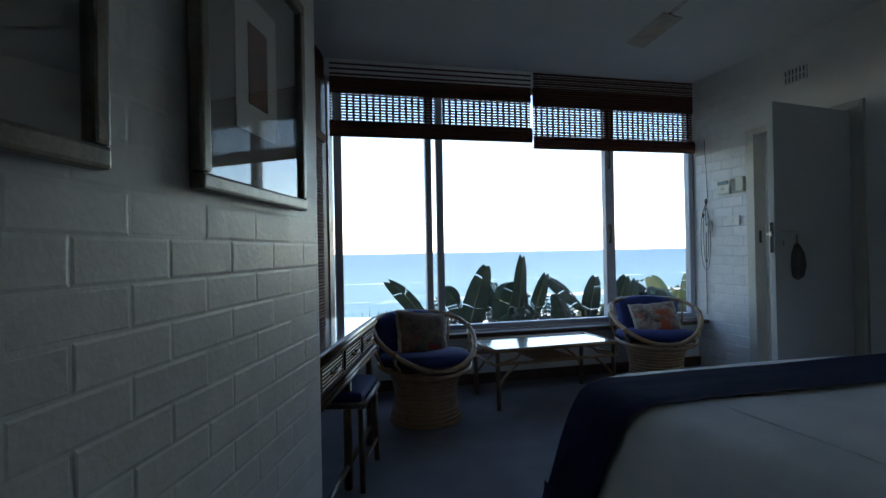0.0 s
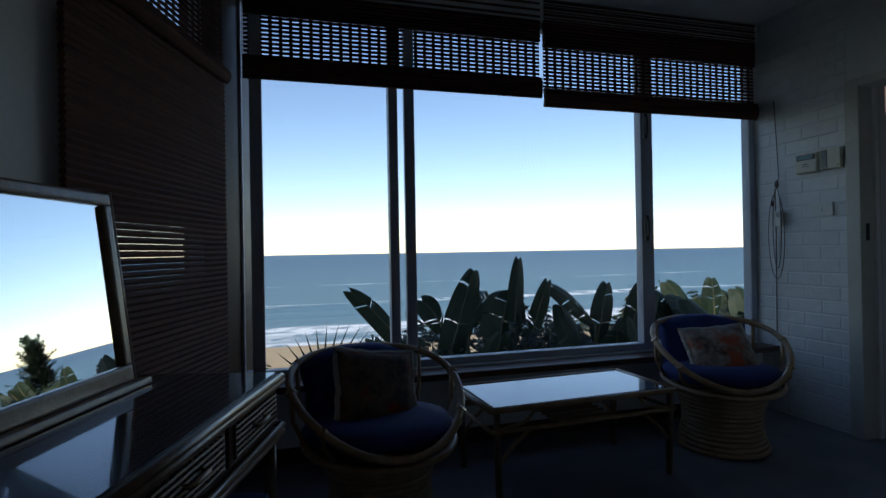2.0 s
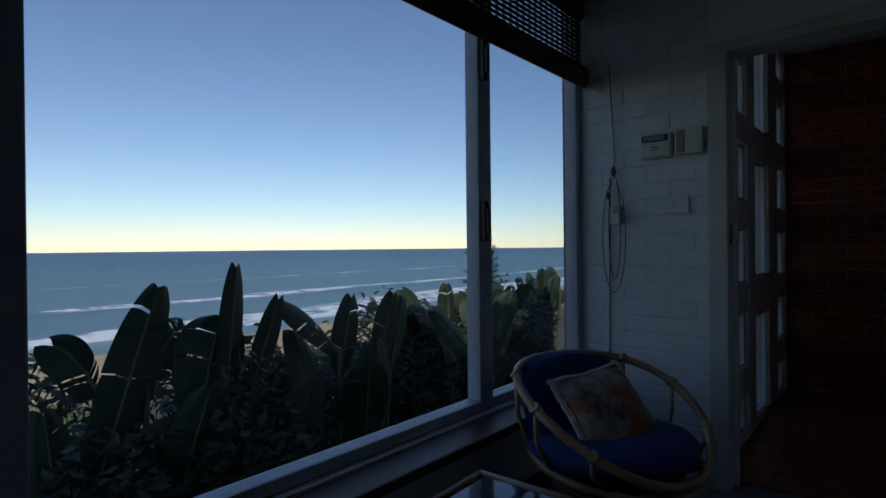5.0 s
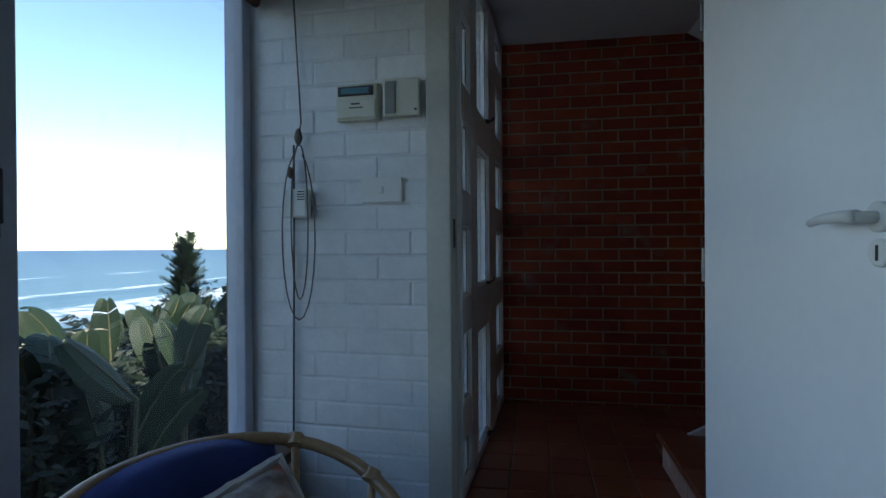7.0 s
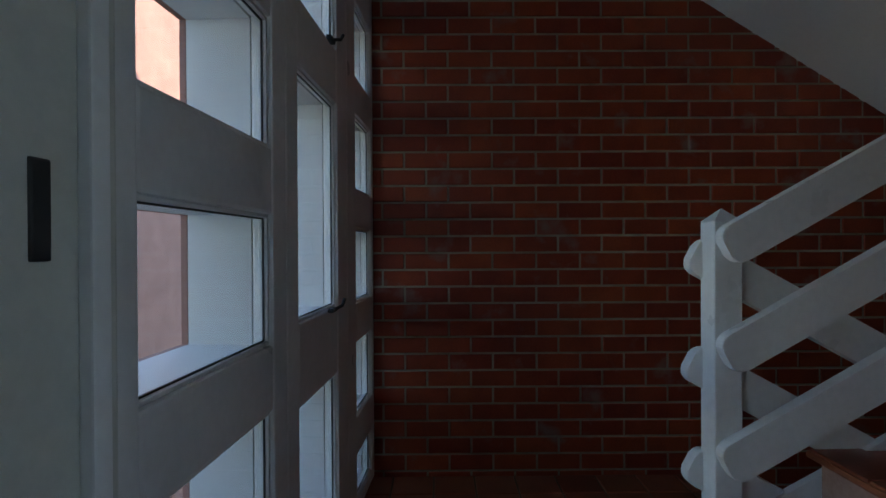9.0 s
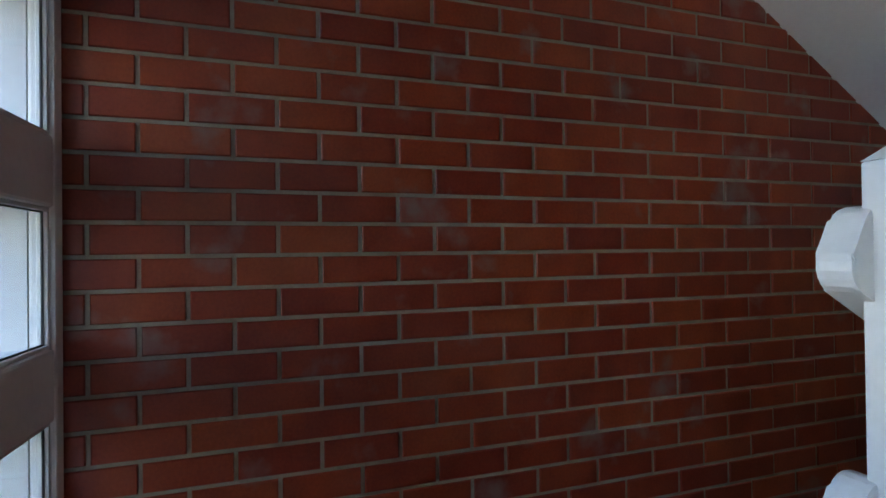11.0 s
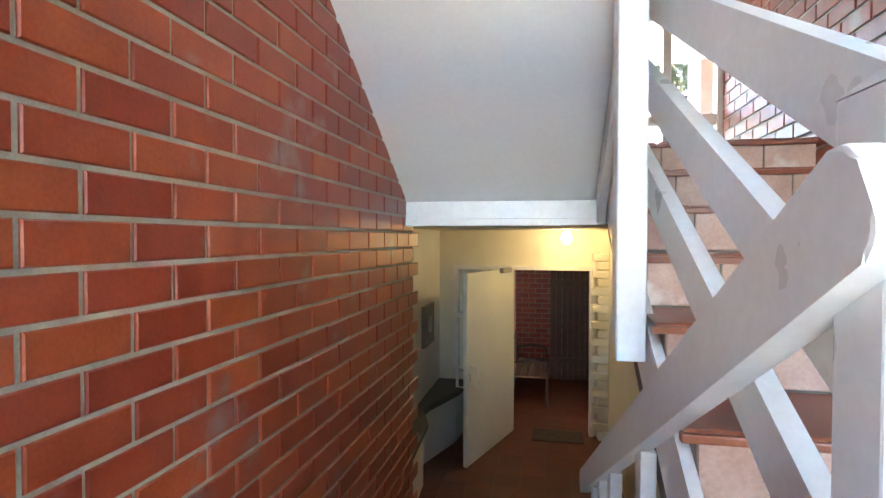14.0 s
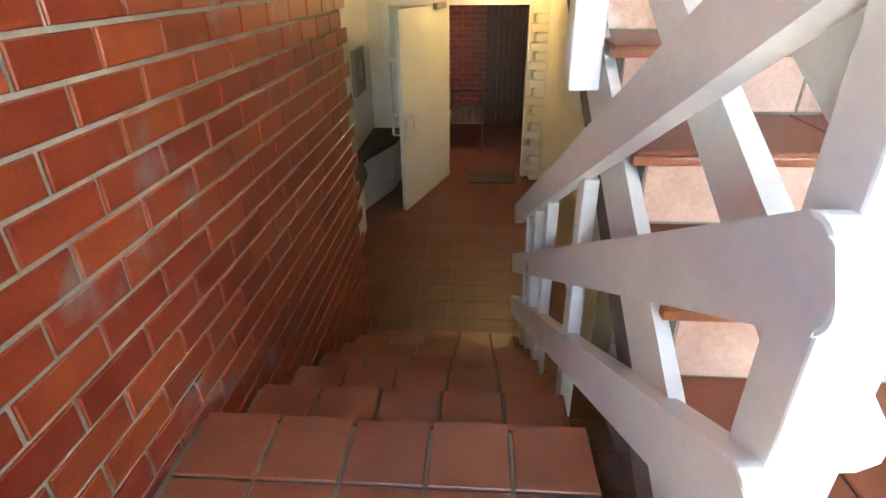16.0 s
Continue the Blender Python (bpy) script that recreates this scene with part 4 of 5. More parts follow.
pierced(3.535, 3.700, PAINT, "masonry")
pierced(3.702, 3.718, PINK_BRICK, "brick_face")
for n, (x0, x1) in enumerate(COLS):
    win = thing(f"window_{3 + n}", "column of small white framed stair-hall panes", "window", kind="structure")
    wing.append(win)
    left = 3.10 if n == 0 else (COLS[n - 1][1] + x0) / 2
    right = XB if n == 2 else (x1 + COLS[n + 1][0]) / 2
    rows = TALL if n == 1 else SMALL
    part("stile", slab(left, x0, 3.478, 3.534, 0, HALL_H, 0.008), GLOSS, win)
    part("stile", slab(x1, right, 3.478, 3.534, 0, HALL_H, 0.008), GLOSS, win)
    zs = [0.0] + [v for r in rows for v in r] + [HALL_H]
    for i in range(0, len(zs), 2):
        if zs[i + 1] - zs[i] > 0.01:
            part("rail", slab(x0, x1, 3.480, 3.532, zs[i], zs[i + 1], 0.008), GLOSS, win)
    for a, b in rows:
        sash = bmesh.new()
        s = 0.010
        for q in ((x0, x1, a, a + s), (x0, x1, b - s, b), (x0, x0 + s, a + s, b - s), (x1 - s, x1, a + s, b - s)):
            block(sash, q[0], q[1], 3.490, 3.514, q[2], q[3], 0.003)
        part("sash", sash, GLOSS, win)
        g = part("pane", slab(x0 + s, x1 - s, 3.502, 3.507, a + s, b - s), GLASS, win)
        g.visible_shadow = False
        bead = bmesh.new()
        for q in ((x0 + s, x1 - s, a + s, a + s + 0.004), (x0 + s, x1 - s, b - s - 0.004, b - s), (x0 + s, x0 + s + 0.004, a + s, b - s), (x1 - s - 0.004, x1 - s, a + s, b - s)):
            block(bead, q[0], q[1], 3.499, 3.503, q[2], q[3])
        part("gasket", bead, BLACK, win, "black rubber gasket")
        if n == 1:
            bm = bmesh.new()
            cx = (x0 + x1) / 2 + 0.12
            block(bm, cx - 0.03, cx + 0.03, 3.462, 3.482, a - 0.008, a + 0.008, 0.003)
            tube(bm, [(cx, 3.465, a), (cx + 0.035, 3.445, a + 0.012), (cx + 0.05, 3.44, a + 0.035)], 0.006, 8)
            part("stay", bm, BLACK, win, "black window stay")

brick_wall = structure("wall_brick", slab(5.207, 5.42, -0.286, 3.775, -1.32, TOP_H), MORTAR, "tall red face-brick stair wall with pale mortar joints")
structure("hall_ceiling", slab(3.08, 5.2, 2.04, 3.53, HALL_H, HALL_H + 0.15), CEIL, "white ceiling over the landing", "ceiling")
structure("wall_upper_front", slab(3.08, 5.2, 2.04, 2.16, HALL_H + 0.15, TOP_H), PAINT, "white wall above the landing")
structure("top_ceiling", slab(2.95, 5.42, -4.2, 2.16, TOP_H, TOP_H + 0.12), CEIL, "white ceiling at the top of the stairs", "ceiling")
inner = structure("wall_stairs", slab(3.082, 3.20, -1.5, 2.33, -1.3, TOP_H), MORTAR, "red brick wall beside the upper flight")
structure("wall_stairs_upper", slab(2.95, 3.08, -1.62, 2.485, ROOM_H + 0.13, TOP_H), PAINT, "plain outer stair wall")

# ---- landing and flights ----
structure("landing", slab(2.98, 4.20, 2.46, 3.455, -0.16, -0.008), GROUT, "tiled landing slab", "floor")
landing = structure("landing_edge", slab(4.20, 5.207, 1.64, 3.455, -0.16, -0.008), GROUT, "quarry tiled landing at the head of the stairs", "floor")


def tile_mesh(w, d, h=0.008, soft=0.0035):
    key = ("tile", round(w, 3), round(d, 3))
    if key not in CHIPS:
        CHIPS[key] = chip(w, d, h, soft)
        CHIPS[key].materials.append(TILE)
    return CHIPS[key]


def lay_tiles(parent, x0, x1, y0, y1, z, size, material_mesh=tile_mesh, joint=0.009):
    """Square tiles on a flat bed, each a piece of its own."""
    nx = max(1, round((x1 - x0) / size))
    ny = max(1, round((y1 - y0) / size))
    sx, sy = (x1 - x0) / nx, (y1 - y0) / ny
    for i in range(nx):
        for j in range(ny):
            ob = new("tile", material_mesh(sx - joint, sy - joint))
            ob.parent = parent
            ob.matrix_parent_inverse = parent.matrix_world.inverted()
            ob.matrix_world = pose(x0 + (i + 0.5) * sx, y0 + (j + 0.5) * sy, z + random.uniform(-0.0008, 0.0008), -90)


def riser_mesh(w, h):
    key = ("riser", round(w, 3), round(h, 3))
    if key not in CHIPS:
        CHIPS[key] = chip(w, h, 0.008, 0.003)
        CHIPS[key].materials.append(RISER)
    return CHIPS[key]


def riser_dark(w, h):
    key = ("riser_dark", round(w, 3), round(h, 3))
    if key not in CHIPS:
        CHIPS[key] = chip(w, h, 0.008, 0.003)
        CHIPS[key].materials.append(TILE)
    return CHIPS[key]


G = 0.32
UP_R, UP_Y, UP_N = 0.175, 2.46, 9
up_flight = thing("stairs_up", "upper flight with quarry tile treads and pale tile risers", "stairs", kind="structure")
pts = [(UP_Y, 0.0)]
for k in range(UP_N):
    pts += [(UP_Y - G * k, UP_R * (k + 1) - 0.010), (UP_Y - G * (k + 1), UP_R * (k + 1) - 0.010)]
pts = [(UP_Y - 0.002, -0.16)] + pts[1:]
pts += [(UP_Y - G * UP_N, UP_R * (UP_N - 1) - 0.2), (UP_Y - 0.30, -0.16)]
part("flight_body", prism(pts, "x", 3.20, 4.12), GROUT, up_flight)
for k in range(UP_N):
    y = UP_Y - G * k
    if k < UP_N - 1:
        lay_tiles(up_flight, 3.20, 4.15, y - G - 0.004, y + 0.028, UP_R * (k + 1) - 0.008, 0.24, joint=0.006)
    for i in range(4):
        ob = new("riser_tile", riser_mesh(0.92 / 4 - 0.006, UP_R - 0.022))
        ob.parent = up_flight
        ob.matrix_world = pose(3.20 + 0.23 * (i + 0.5), y, UP_R * (k + 0.5) - 0.004, 0, 0, 180)
    part("nosing", slab(3.20, 4.155, y + 0.004, y + 0.030, UP_R * (k + 1) - 0.030, UP_R * (k + 1) - 0.009, 0.005), TILE, up_flight)
slope_up = UP_R / G
part("stringer", prism([(UP_Y - 0.02, -0.05), (UP_Y - 0.02, 0.12), (-0.08, 1.47), (-0.08, 1.20)], "x", 4.122, 4.150), GLOSS, up_flight)

DN_R, DN_Y, DN_N = 1.296 / 7, 1.63, 7
down_flight = thing("stairs_down", "lower flight of quarry tiled steps along the brick wall", "stairs", kind="structure")
pts = [(DN_Y + 0.01, -0.17)]
for k in range(1, DN_N):
    pts += [(DN_Y - G * (k - 1), -DN_R * k - 0.010), (DN_Y - G * k, -DN_R * k - 0.010)]
pts[0] = (DN_Y + 0.008, -DN_R - 0.010)
pts += [(DN_Y - G * (DN_N - 1), LOW - 0.05), (DN_Y + 0.008, LOW - 0.05)]
part("flight_body", prism(pts, "x", 4.20, 5.206), GROUT, down_flight)
for k in range(DN_N):
    y = DN_Y - G * k
    for i in range(5):
        ob = new("riser_tile", riser_dark(0.20 - 0.006, DN_R - 0.022))
        ob.parent = down_flight
        ob.matrix_world = pose(4.20 + 0.20 * (i + 0.5), y + 0.008, -DN_R * (k + 0.5) - 0.004)
    if k:
        lay_tiles(down_flight, 4.185, 5.19, y - 0.022, y + G + 0.005, -DN_R * k - 0.008, 0.2)
lay_tiles(landing, 4.185, 5.19, 1.608, 1.818, -0.008, 0.205)
lay_tiles(landing, 4.185, 5.19, 1.818, 3.45, -0.008, 0.205)
lay_tiles(landing, 3.10, 4.185, 2.44, 3.45, -0.008, 0.205)

# half landing, its soffit and the flight above
half = structure("half_landing", slab(3.20, 5.206, -1.62, -0.142, 1.180, 1.567), SOFFIT, "white half landing slab between the flights", "landing")
structure("trim", slab(4.155, 5.200, -0.141, -0.118, 1.180, 1.296, 0.004), GLOSS, "white painted fascia board of the half landing", "trim")
structure("trim_lower", slab(4.155, 5.200, -0.142, -0.106, 1.166, 1.205, 0.004), GLOSS, "white painted lower fascia moulding", "trim")
structure("soffit", prism([(-0.14, 1.297), (2.04, HALL_H), (2.04, HALL_H + 0.22), (-0.14, 1.56)], "x", 4.20, 5.205), SOFFIT, "smooth white sloping soffit of the next flight", "ceiling")
lay_tiles(half, 3.20, 4.15, -1.60, UP_Y - G * 8 + 0.028, 1.567, 0.24)
part("stringer", prism([(-0.10, 1.18), (-0.10, 1.60), (1.95, 2.85), (1.95, 2.52)], "x", 4.155, 4.195), GLOSS, half)

# ---- balustrade ----
rails = thing("balustrade", "white painted board balustrade with chipped rounded rails", "balustrade")
NX = 4.100


def sloped_board(x0, x1, y0, z0, y1, z1, wide, name="rail", label=""):
    """A board of that width between two points, with rounded ends and eased edges."""
    d = Vector((0, y1 - y0, z1 - z0))
    length = d.length
    bm = bmesh.new()
    outline = []
    r = wide * 0.30
    for cx, cz, a0 in ((length - r, wide / 2 - r, 0), (r, wide / 2 - r, 90), (r, -wide / 2 + r, 180), (length - r, -wide / 2 + r, 270)):
        for s in range(6):
            a = radians(a0 + 18 * s)
            outline.append((cx + r * math.cos(a), cz + r * math.sin(a)))
    prism(outline, "y", x0, x1, bm)
    es = [e for e in bm.edges if abs(e.verts[0].co.y - e.verts[1].co.y) < 1e-6 and len(e.link_faces) == 2]
    bmesh.ops.bevel(bm, geom=es, offset=0.007, segments=2, affect="EDGES", profile=0.6)
    ang = math.degrees(math.atan2(z1 - z0, abs(y1 - y0)))
    # local x runs along the board, local y across the stair
    m = Matrix.Translation((0, y0, z0)) @ Matrix(((0, 1, 0, 0), (math.copysign(1, y1 - y0), 0, 0, 0), (0, 0, 1, 0), (0, 0, 0, 1))) @ pose(0, 0, 0, 0, -ang, 0)
    bmesh.ops.transform(bm, matrix=m, verts=bm.verts)
    return part(name, bm, GLOSS, rails, label)


bm = slab(NX - 0.042, NX + 0.042, 2.105, 2.190, -0.15, 1.240, 0.005)
part("newel_post", bm, GLOSS, rails, "white newel post with pointed cap")
bm = bmesh.new()
v = [bm.verts.new(p) for p in ((NX - 0.042, 2.105, 1.240), (NX + 0.042, 2.105, 1.240), (NX + 0.042, 2.190, 1.240), (NX - 0.042, 2.190, 1.240), (NX, 2.147, 1.280))]
bm.faces.new(v[3::-1])
for i in range(4):
    bm.faces.new((v[i], v[(i + 1) % 4], v[4]))
part("cap", bm, GLOSS, rails)
RS = 0.545
for z, dz, end in ((1.135, 0.012, 2.215), (0.815, -0.008, 2.225), (0.495, -0.008, 2.225)):
    sloped_board(NX - 0.085, NX - 0.043, 2.175, z + 0.02, -0.20, z + 0.02 + RS * 2.375, 0.118)
    sloped_board(NX + 0.028, NX + 0.074, end, z + dz, -0.45, z + dz - RS * (end + 0.45), 0.118)
bm = bmesh.new()
prism([(1.02, 0.80), (1.115, 0.745), (1.115, 3.2), (1.02, 3.2)], "x", NX + 0.025, NX + 0.109, bm)
bmesh.ops.bevel(bm, geom=bm.edges[:], offset=0.004, segments=1, affect="EDGES")
part("hanging_post", bm, GLOSS, rails, "white hanging post with slanted foot")
for y, z1 in ((1.16, 0.52), (0.60, 0.22), (0.28, 0.05), (0.02, -0.10)):
    part("baluster", slab(NX + 0.012, NX + 0.055, y - 0.04, y + 0.04, -DN_R * (math.floor((DN_Y - y) / G) + 1), z1, 0.004), GLOSS, rails)
for z in (2.55, 2.23, 1.91):
    sloped_board(NX + 0.05, NX + 0.09, -0.20, z - 0.30, 1.95, z - 0.30 + 0.6 * 2.15, 0.11)

rails.matrix_world = pose(NX, 2.15, 0) @ pose(0, 0, 0, 0, 0, 1.7) @ pose(-NX, -2.15, 0)

# ---- lower entrance ----
structure("entrance_floor", slab(2.95, 6.2, -8.2, 1.7, LOW - 0.12, LOW - 0.008), GROUT, "tiled entrance floor", "floor")
structure("entrance_ceiling", slab(2.95, 6.2, -4.1, -0.145, 1.20, 1.30), CREAM, "cream ceiling of the entrance", "ceiling")
structure("wall_entrance_left", slab(5.80, 5.95, -4.1, -0.2, LOW, 1.20), PAINT, "white painted entrance wall")
structure("wall_entrance_return", slab(5.42, 5.95, -0.35, -0.2, LOW, 1.20), PAINT, "white painted return wall")
structure("wall_entrance_right", slab(3.62, 3.74, -4.0, -0.2, LOW, 1.178), CREAM, "cream wall under the stairs")
door_wall = thing("wall_entrance_door", "cream wall around the front door", "wall", kind="structure")
for x0, x1, lo, hi in ((3.62, 3.90, LOW, 1.2), (3.90, 4.90, 0.76, 1.2), (4.90, 5.36, 0.76, 1.2), (5.36, 5.80, 0.76, 1.2), (5.62, 5.80, LOW, 0.76), (5.36, 5.62, LOW, -0.62)):
    part("masonry", slab(x0, x1, -4.10, -3.97, lo, hi), CREAM, door_wall)
frame_2 = thing("door_frame", "white front door frame with narrow side light", "door frame", kind="structure")
for x0, x1, lo, hi in ((3.90, 3.95, LOW, 0.76), (4.88, 4.94, LOW, 0.76), (3.95, 4.88, 0.71, 0.76), (5.56, 5.62, -0.62, 0.76), (4.94, 5.56, 0.71, 0.76), (4.94, 5.56, 0.10, 0.16), (4.94, 5.56, -0.64, -0.58)):
    part("jamb", slab(x0, x1, -4.08, -3.93, lo, hi, 0.005), GLOSS, frame_2)
part("panel", slab(4.94, 5.36, -4.06, -4.02, LOW, -0.64), GLOSS, frame_2)
for lo, hi in ((0.16, 0.71), (-0.58, 0.10)):
    g = part("pane", slab(4.94, 5.56, -4.02, -4.012, lo, hi), GLASS, frame_2)
    g.visible_shadow = False
door_2 = thing("door_2", "pale green-grey front door standing open into the hall", "door", pose(4.875, -3.955, LOW, 0, 0, 71.4), kind="structure")
part("leaf", slab(0, 1.27, -0.022, 0.022, 0.012, 2.03, 0.003), surf("pale_door_paint", (0.60, 0.64, 0.60), (0.70, 0.73, 0.68), 2, 40, 0.4, 0.08), door_2)
for y in (-0.022, 0.022):
    s = math.copysign(1, y)
    bm = bmesh.new()
    tube(bm, [(1.215, y, 0.83), (1.215, y + s * 0.10, 0.83), (1.215, y + s * 0.10, 1.05), (1.215, y, 1.05)], 0.017, 8)
    part("pull_handle", bm, PLASTIC, door_2, "white D-shaped pull handle")
    part("lock", slab(1.19, 1.23, y, y + s * 0.006, 0.90, 0.98, 0.003), STEEL, door_2)
bm = bmesh.new()
block(bm, 0.20, 0.46, 0.024, 0.075, 1.99, 2.05, 0.006)
part("door_closer", bm, GREY_PANEL, door_2, "grey overhead door closer")
bench_in = thing("built_in_bench", "built-in white bench with curved dark slate seat", "bench")
out = [(5.80, -0.36), (5.50, -0.36), (5.62, -2.3), (5.74, -2.62), (5.72, -2.80), (5.62, -3.1), (5.50, -3.45), (5.46, -3.93), (5.80, -3.93)]
part("plinth", prism(out, "z", LOW, LOW + 0.56), PAINT, bench_in)
part("seat", prism([(x - (0.05 if x < 5.79 else 0), y) for x, y in out], "z", LOW + 0.56, LOW + 0.62), SLATE, bench_in, "dark slate seat slab")
pan = thing("meter_panel", "grey metal meter panel on the white wall", "panel", pose(5.79, -3.20, 0.12))
part("cover", slab(-0.035, 0.008, -0.24, 0.24, -0.23, 0.23, 0.006), GREY_PANEL, pan)
part("window", slab(-0.042, -0.035, -0.08, 0.08, -0.09, 0.09, 0.004), STEEL, pan)
lamp = thing("bulkhead_lamp", "small glowing warm glass ceiling lamp", "lamp", pose(4.24, -3.50, 1.20))
part("base", lathe([(0.05, -0.02), (0.05, 0.0)], 20), STEEL, lamp)
smooth(part("bulb", lathe([(0.012, -0.165), (0.042, -0.15), (0.060, -0.115), (0.055, -0.07), (0.03, -0.03), (0.028, -0.02)], 20), BULB, lamp, "glowing round bulb"))
mat_ = thing("doormat", "dark coir doormat at the front door", "doormat", pose(4.32, -3.86, LOW))
part("coir_pad", slab(-0.30, 0.30, -0.19, 0.19, 0.0, 0.018, 0.006), DOORMAT, mat_)
quoin = thing("brick_quoin", "white painted toothed brick pier beside the front door", "pier")
for i in range(22):
    d = 0.06 if i % 2 else 0.0
    part("brick", slab(3.742, 3.87 + d, -3.965, -3.80, LOW + 0.03 + i * 0.1, LOW + 0.115 + i * 0.1, 0.006), CREAM, quoin)
part("core", slab(3.74, 3.85, -3.966, -3.82, LOW, 1.198), CREAM, quoin)

# porch beyond the front door
structure("porch_roof", slab(3.2, 6.2, -8.2, -4.1, 1.20, 1.32), CREAM, "porch roof", "ceiling")
# three walls added only to block daylight and keep the porch dark
structure("porch_wall_front", slab(5.2, 6.2, -4.62, -4.5, LOW, 1.20), CREAM, "added cream wall blocking daylight behind the side light")
structure("porch_wall_end", slab(6.05, 6.2, -4.499, -3.9, LOW, 1.198), CREAM, "added cream wall closing the porch end to daylight")
structure("porch_wall_right", slab(3.2, 3.3, -6.6, -4.1, LOW, 1.20), CREAM, "added cream wall keeping sun out of the porch")
porch_wall = structure("porch_wall_side", slab(5.007, 5.2, -6.6, -4.1, LOW, 1.20), MORTAR, "red brick porch side wall")
porch_back = structure("porch_wall_back", slab(3.2, 5.0, -6.75, -6.607, LOW, 1.20), MORTAR, "red brick porch back wall")
gate = thing("garden_gate", "dark slatted timber gate at the porch", "gate", pose(3.98, -6.50, LOW))
for i in range(9):
    part("board", slab(-0.42 + i * 0.095, -0.335 + i * 0.095, 0, 0.03, 0.03, 2.0, 0.004), DARKWOOD, gate)
for z in (0.3, 1.6):
    part("ledge", slab(-0.42, 0.43, 0.03, 0.055, z, z + 0.1, 0.004), DARKWOOD, gate)
# short white glowing strip in place of a bright slot
strip_glow = thing("strip_light", "short glowing white strip under the porch roof", "lamp", pose(4.25, -5.2, 0.98))
part("tube", tube(bmesh.new(), [(-0.12, 0, 0), (0.12, 0, 0)], 0.016, 8), STRIP, strip_glow)
part("holder", slab(-0.16, 0.16, -0.03, 0.03, 0.02, 0.22, 0.004), PLASTIC, strip_glow)
for y, z in ((-4.75, 0.28), (-5.6, 0.05)):
    bell = thing("intercom", "small white intercom on the brick wall", "intercom", pose(5.0, y, z))
    part("case", slab(-0.035, -0.001, -0.06, 0.06, -0.05, 0.07, 0.006), PLASTIC, bell)
seat = thing("garden_bench", "weathered slatted garden bench with iron arms", "bench", pose(4.70, -5.55, LOW, 0, 0, -90))
for i in range(5):
    part("seat_slat", slab(-0.62, 0.62, -0.24 + i * 0.095, -0.165 + i * 0.095, 0.42, 0.445, 0.004), OUTDOOR_WOOD, seat)
for i in range(4):
    part("back_slat", slab(-0.62, 0.62, 0.25, 0.275, 0.50 + i * 0.095, 0.575 + i * 0.095, 0.004), OUTDOOR_WOOD, seat)
for x in (-0.58, 0.58):
    part("arm", tube(bmesh.new(), [(x, -0.24, 0), (x, -0.25, 0.42), (x, -0.22, 0.62), (x, 0.0, 0.66), (x, 0.24, 0.62)], 0.016, 8), BLACK, seat)
    part("leg", tube(bmesh.new(), [(x, 0.26, 0), (x, 0.22, 0.42), (x, 0.27, 0.88)], 0.016, 8), BLACK, seat)

# ---- windows of the half landing ----
upper = thing("wall_half_landing", "white wall around the half-landing windows", "wall", kind="structure")
for x0, x1, lo, hi in ((4.48, 5.2, 1.57, TOP_H), (3.20, 4.48, 2.76, TOP_H), (3.20, 4.48, 1.57, 1.64)):
    part("masonry", slab(x0, x1, -1.62, -1.50, lo, hi), PAINT, upper)
structure("wall_half_landing_side", slab(5.207, 5.33, -1.62, -0.288, 1.31, TOP_H), PAINT, "white side wall of the half landing")
win = thing("window_6", "white framed casement window of the half landing", "window", kind="structure")
for x0, x1 in ((3.20, 3.25), (3.56, 3.62), (3.94, 4.00), (4.42, 4.48)):
    part("stile", slab(x0, x1, -1.58, -1.48, 1.64, 2.76, 0.006), GLOSS, win)
for x0, x1 in ((3.25, 3.56), (3.62, 3.94), (4.00, 4.42)):
    for lo, hi in ((1.64, 1.70), (1.93, 2.01), (2.70, 2.76)):
        part("rail", slab(x0, x1, -1.57, -1.49, lo, hi, 0.006), GLOSS, win)
    for lo, hi in ((1.70, 1.93), (2.01, 2.70)):
        g = part("pane", slab(x0, x1, -1.532, -1.526, lo, hi), GLASS, win)
        g.visible_shadow = False

# unseen slab added to keep sky light off the stair wall inside
structure("eave", slab(2.6, 5.6, -3.0, -1.63, 2.84, 2.98), SOFFIT, "added white slab blocking high sky above the half-landing window", "roof")

# ---- outdoors ----
indoors = set(bpy.data.objects)
prof = [(-200, -1.31), (-8.0, -1.31), (3.9, -1.31), (4.4, -1.45), (7, -1.7), (12, -2.8), (20, -4.6), (32, -7.2), (42, -8.9), (50, -9.35), (66, -9.9), (90, -11.0), (400, -14.0), (4500, -30.0)]
bm = bmesh.new()
xs = [-4500, -400, -80, -40] + [-30 + 3 * i for i in range(21)] + [40, 80, 400, 4500]
grid = []
for y, z in prof:
    lift = 1.0 if 8 < y < 45 else 0.0
    grid.append([bm.verts.new((x, y, z - (0.05 if y < 4 else 0) + lift * 0.7 * noise.noise((x * 0.12, y * 0.1, 3)))) for x in xs])
for a, b in zip(grid, grid[1:]):
    for i in range(len(xs) - 1):
        bm.faces.new((a[i], a[i + 1], b[i + 1], b[i]))
structure("ground", bm, GROUND, "dune ground falling to a sandy beach", "ground")
bm = bmesh.new()
ys = [58, 66, 74, 82, 90, 100, 108, 112, 116, 120, 126, 140, 170, 230, 400, 900, 2000, 4600]
sx = [-4600, -800, -200] + [-150 + 10 * i for i in range(40)] + [300, 800, 4600]


def wave_height(x, y):
    crest = 117 + 4 * math.sin(x * 0.03) + 5 * noise.noise((x * 0.02, 0, 7))
    return 0.75 * math.exp(-((y - crest) / 3.5) ** 2) * (0.6 + 0.6 * noise.noise((x * 0.025, 3, 1)))


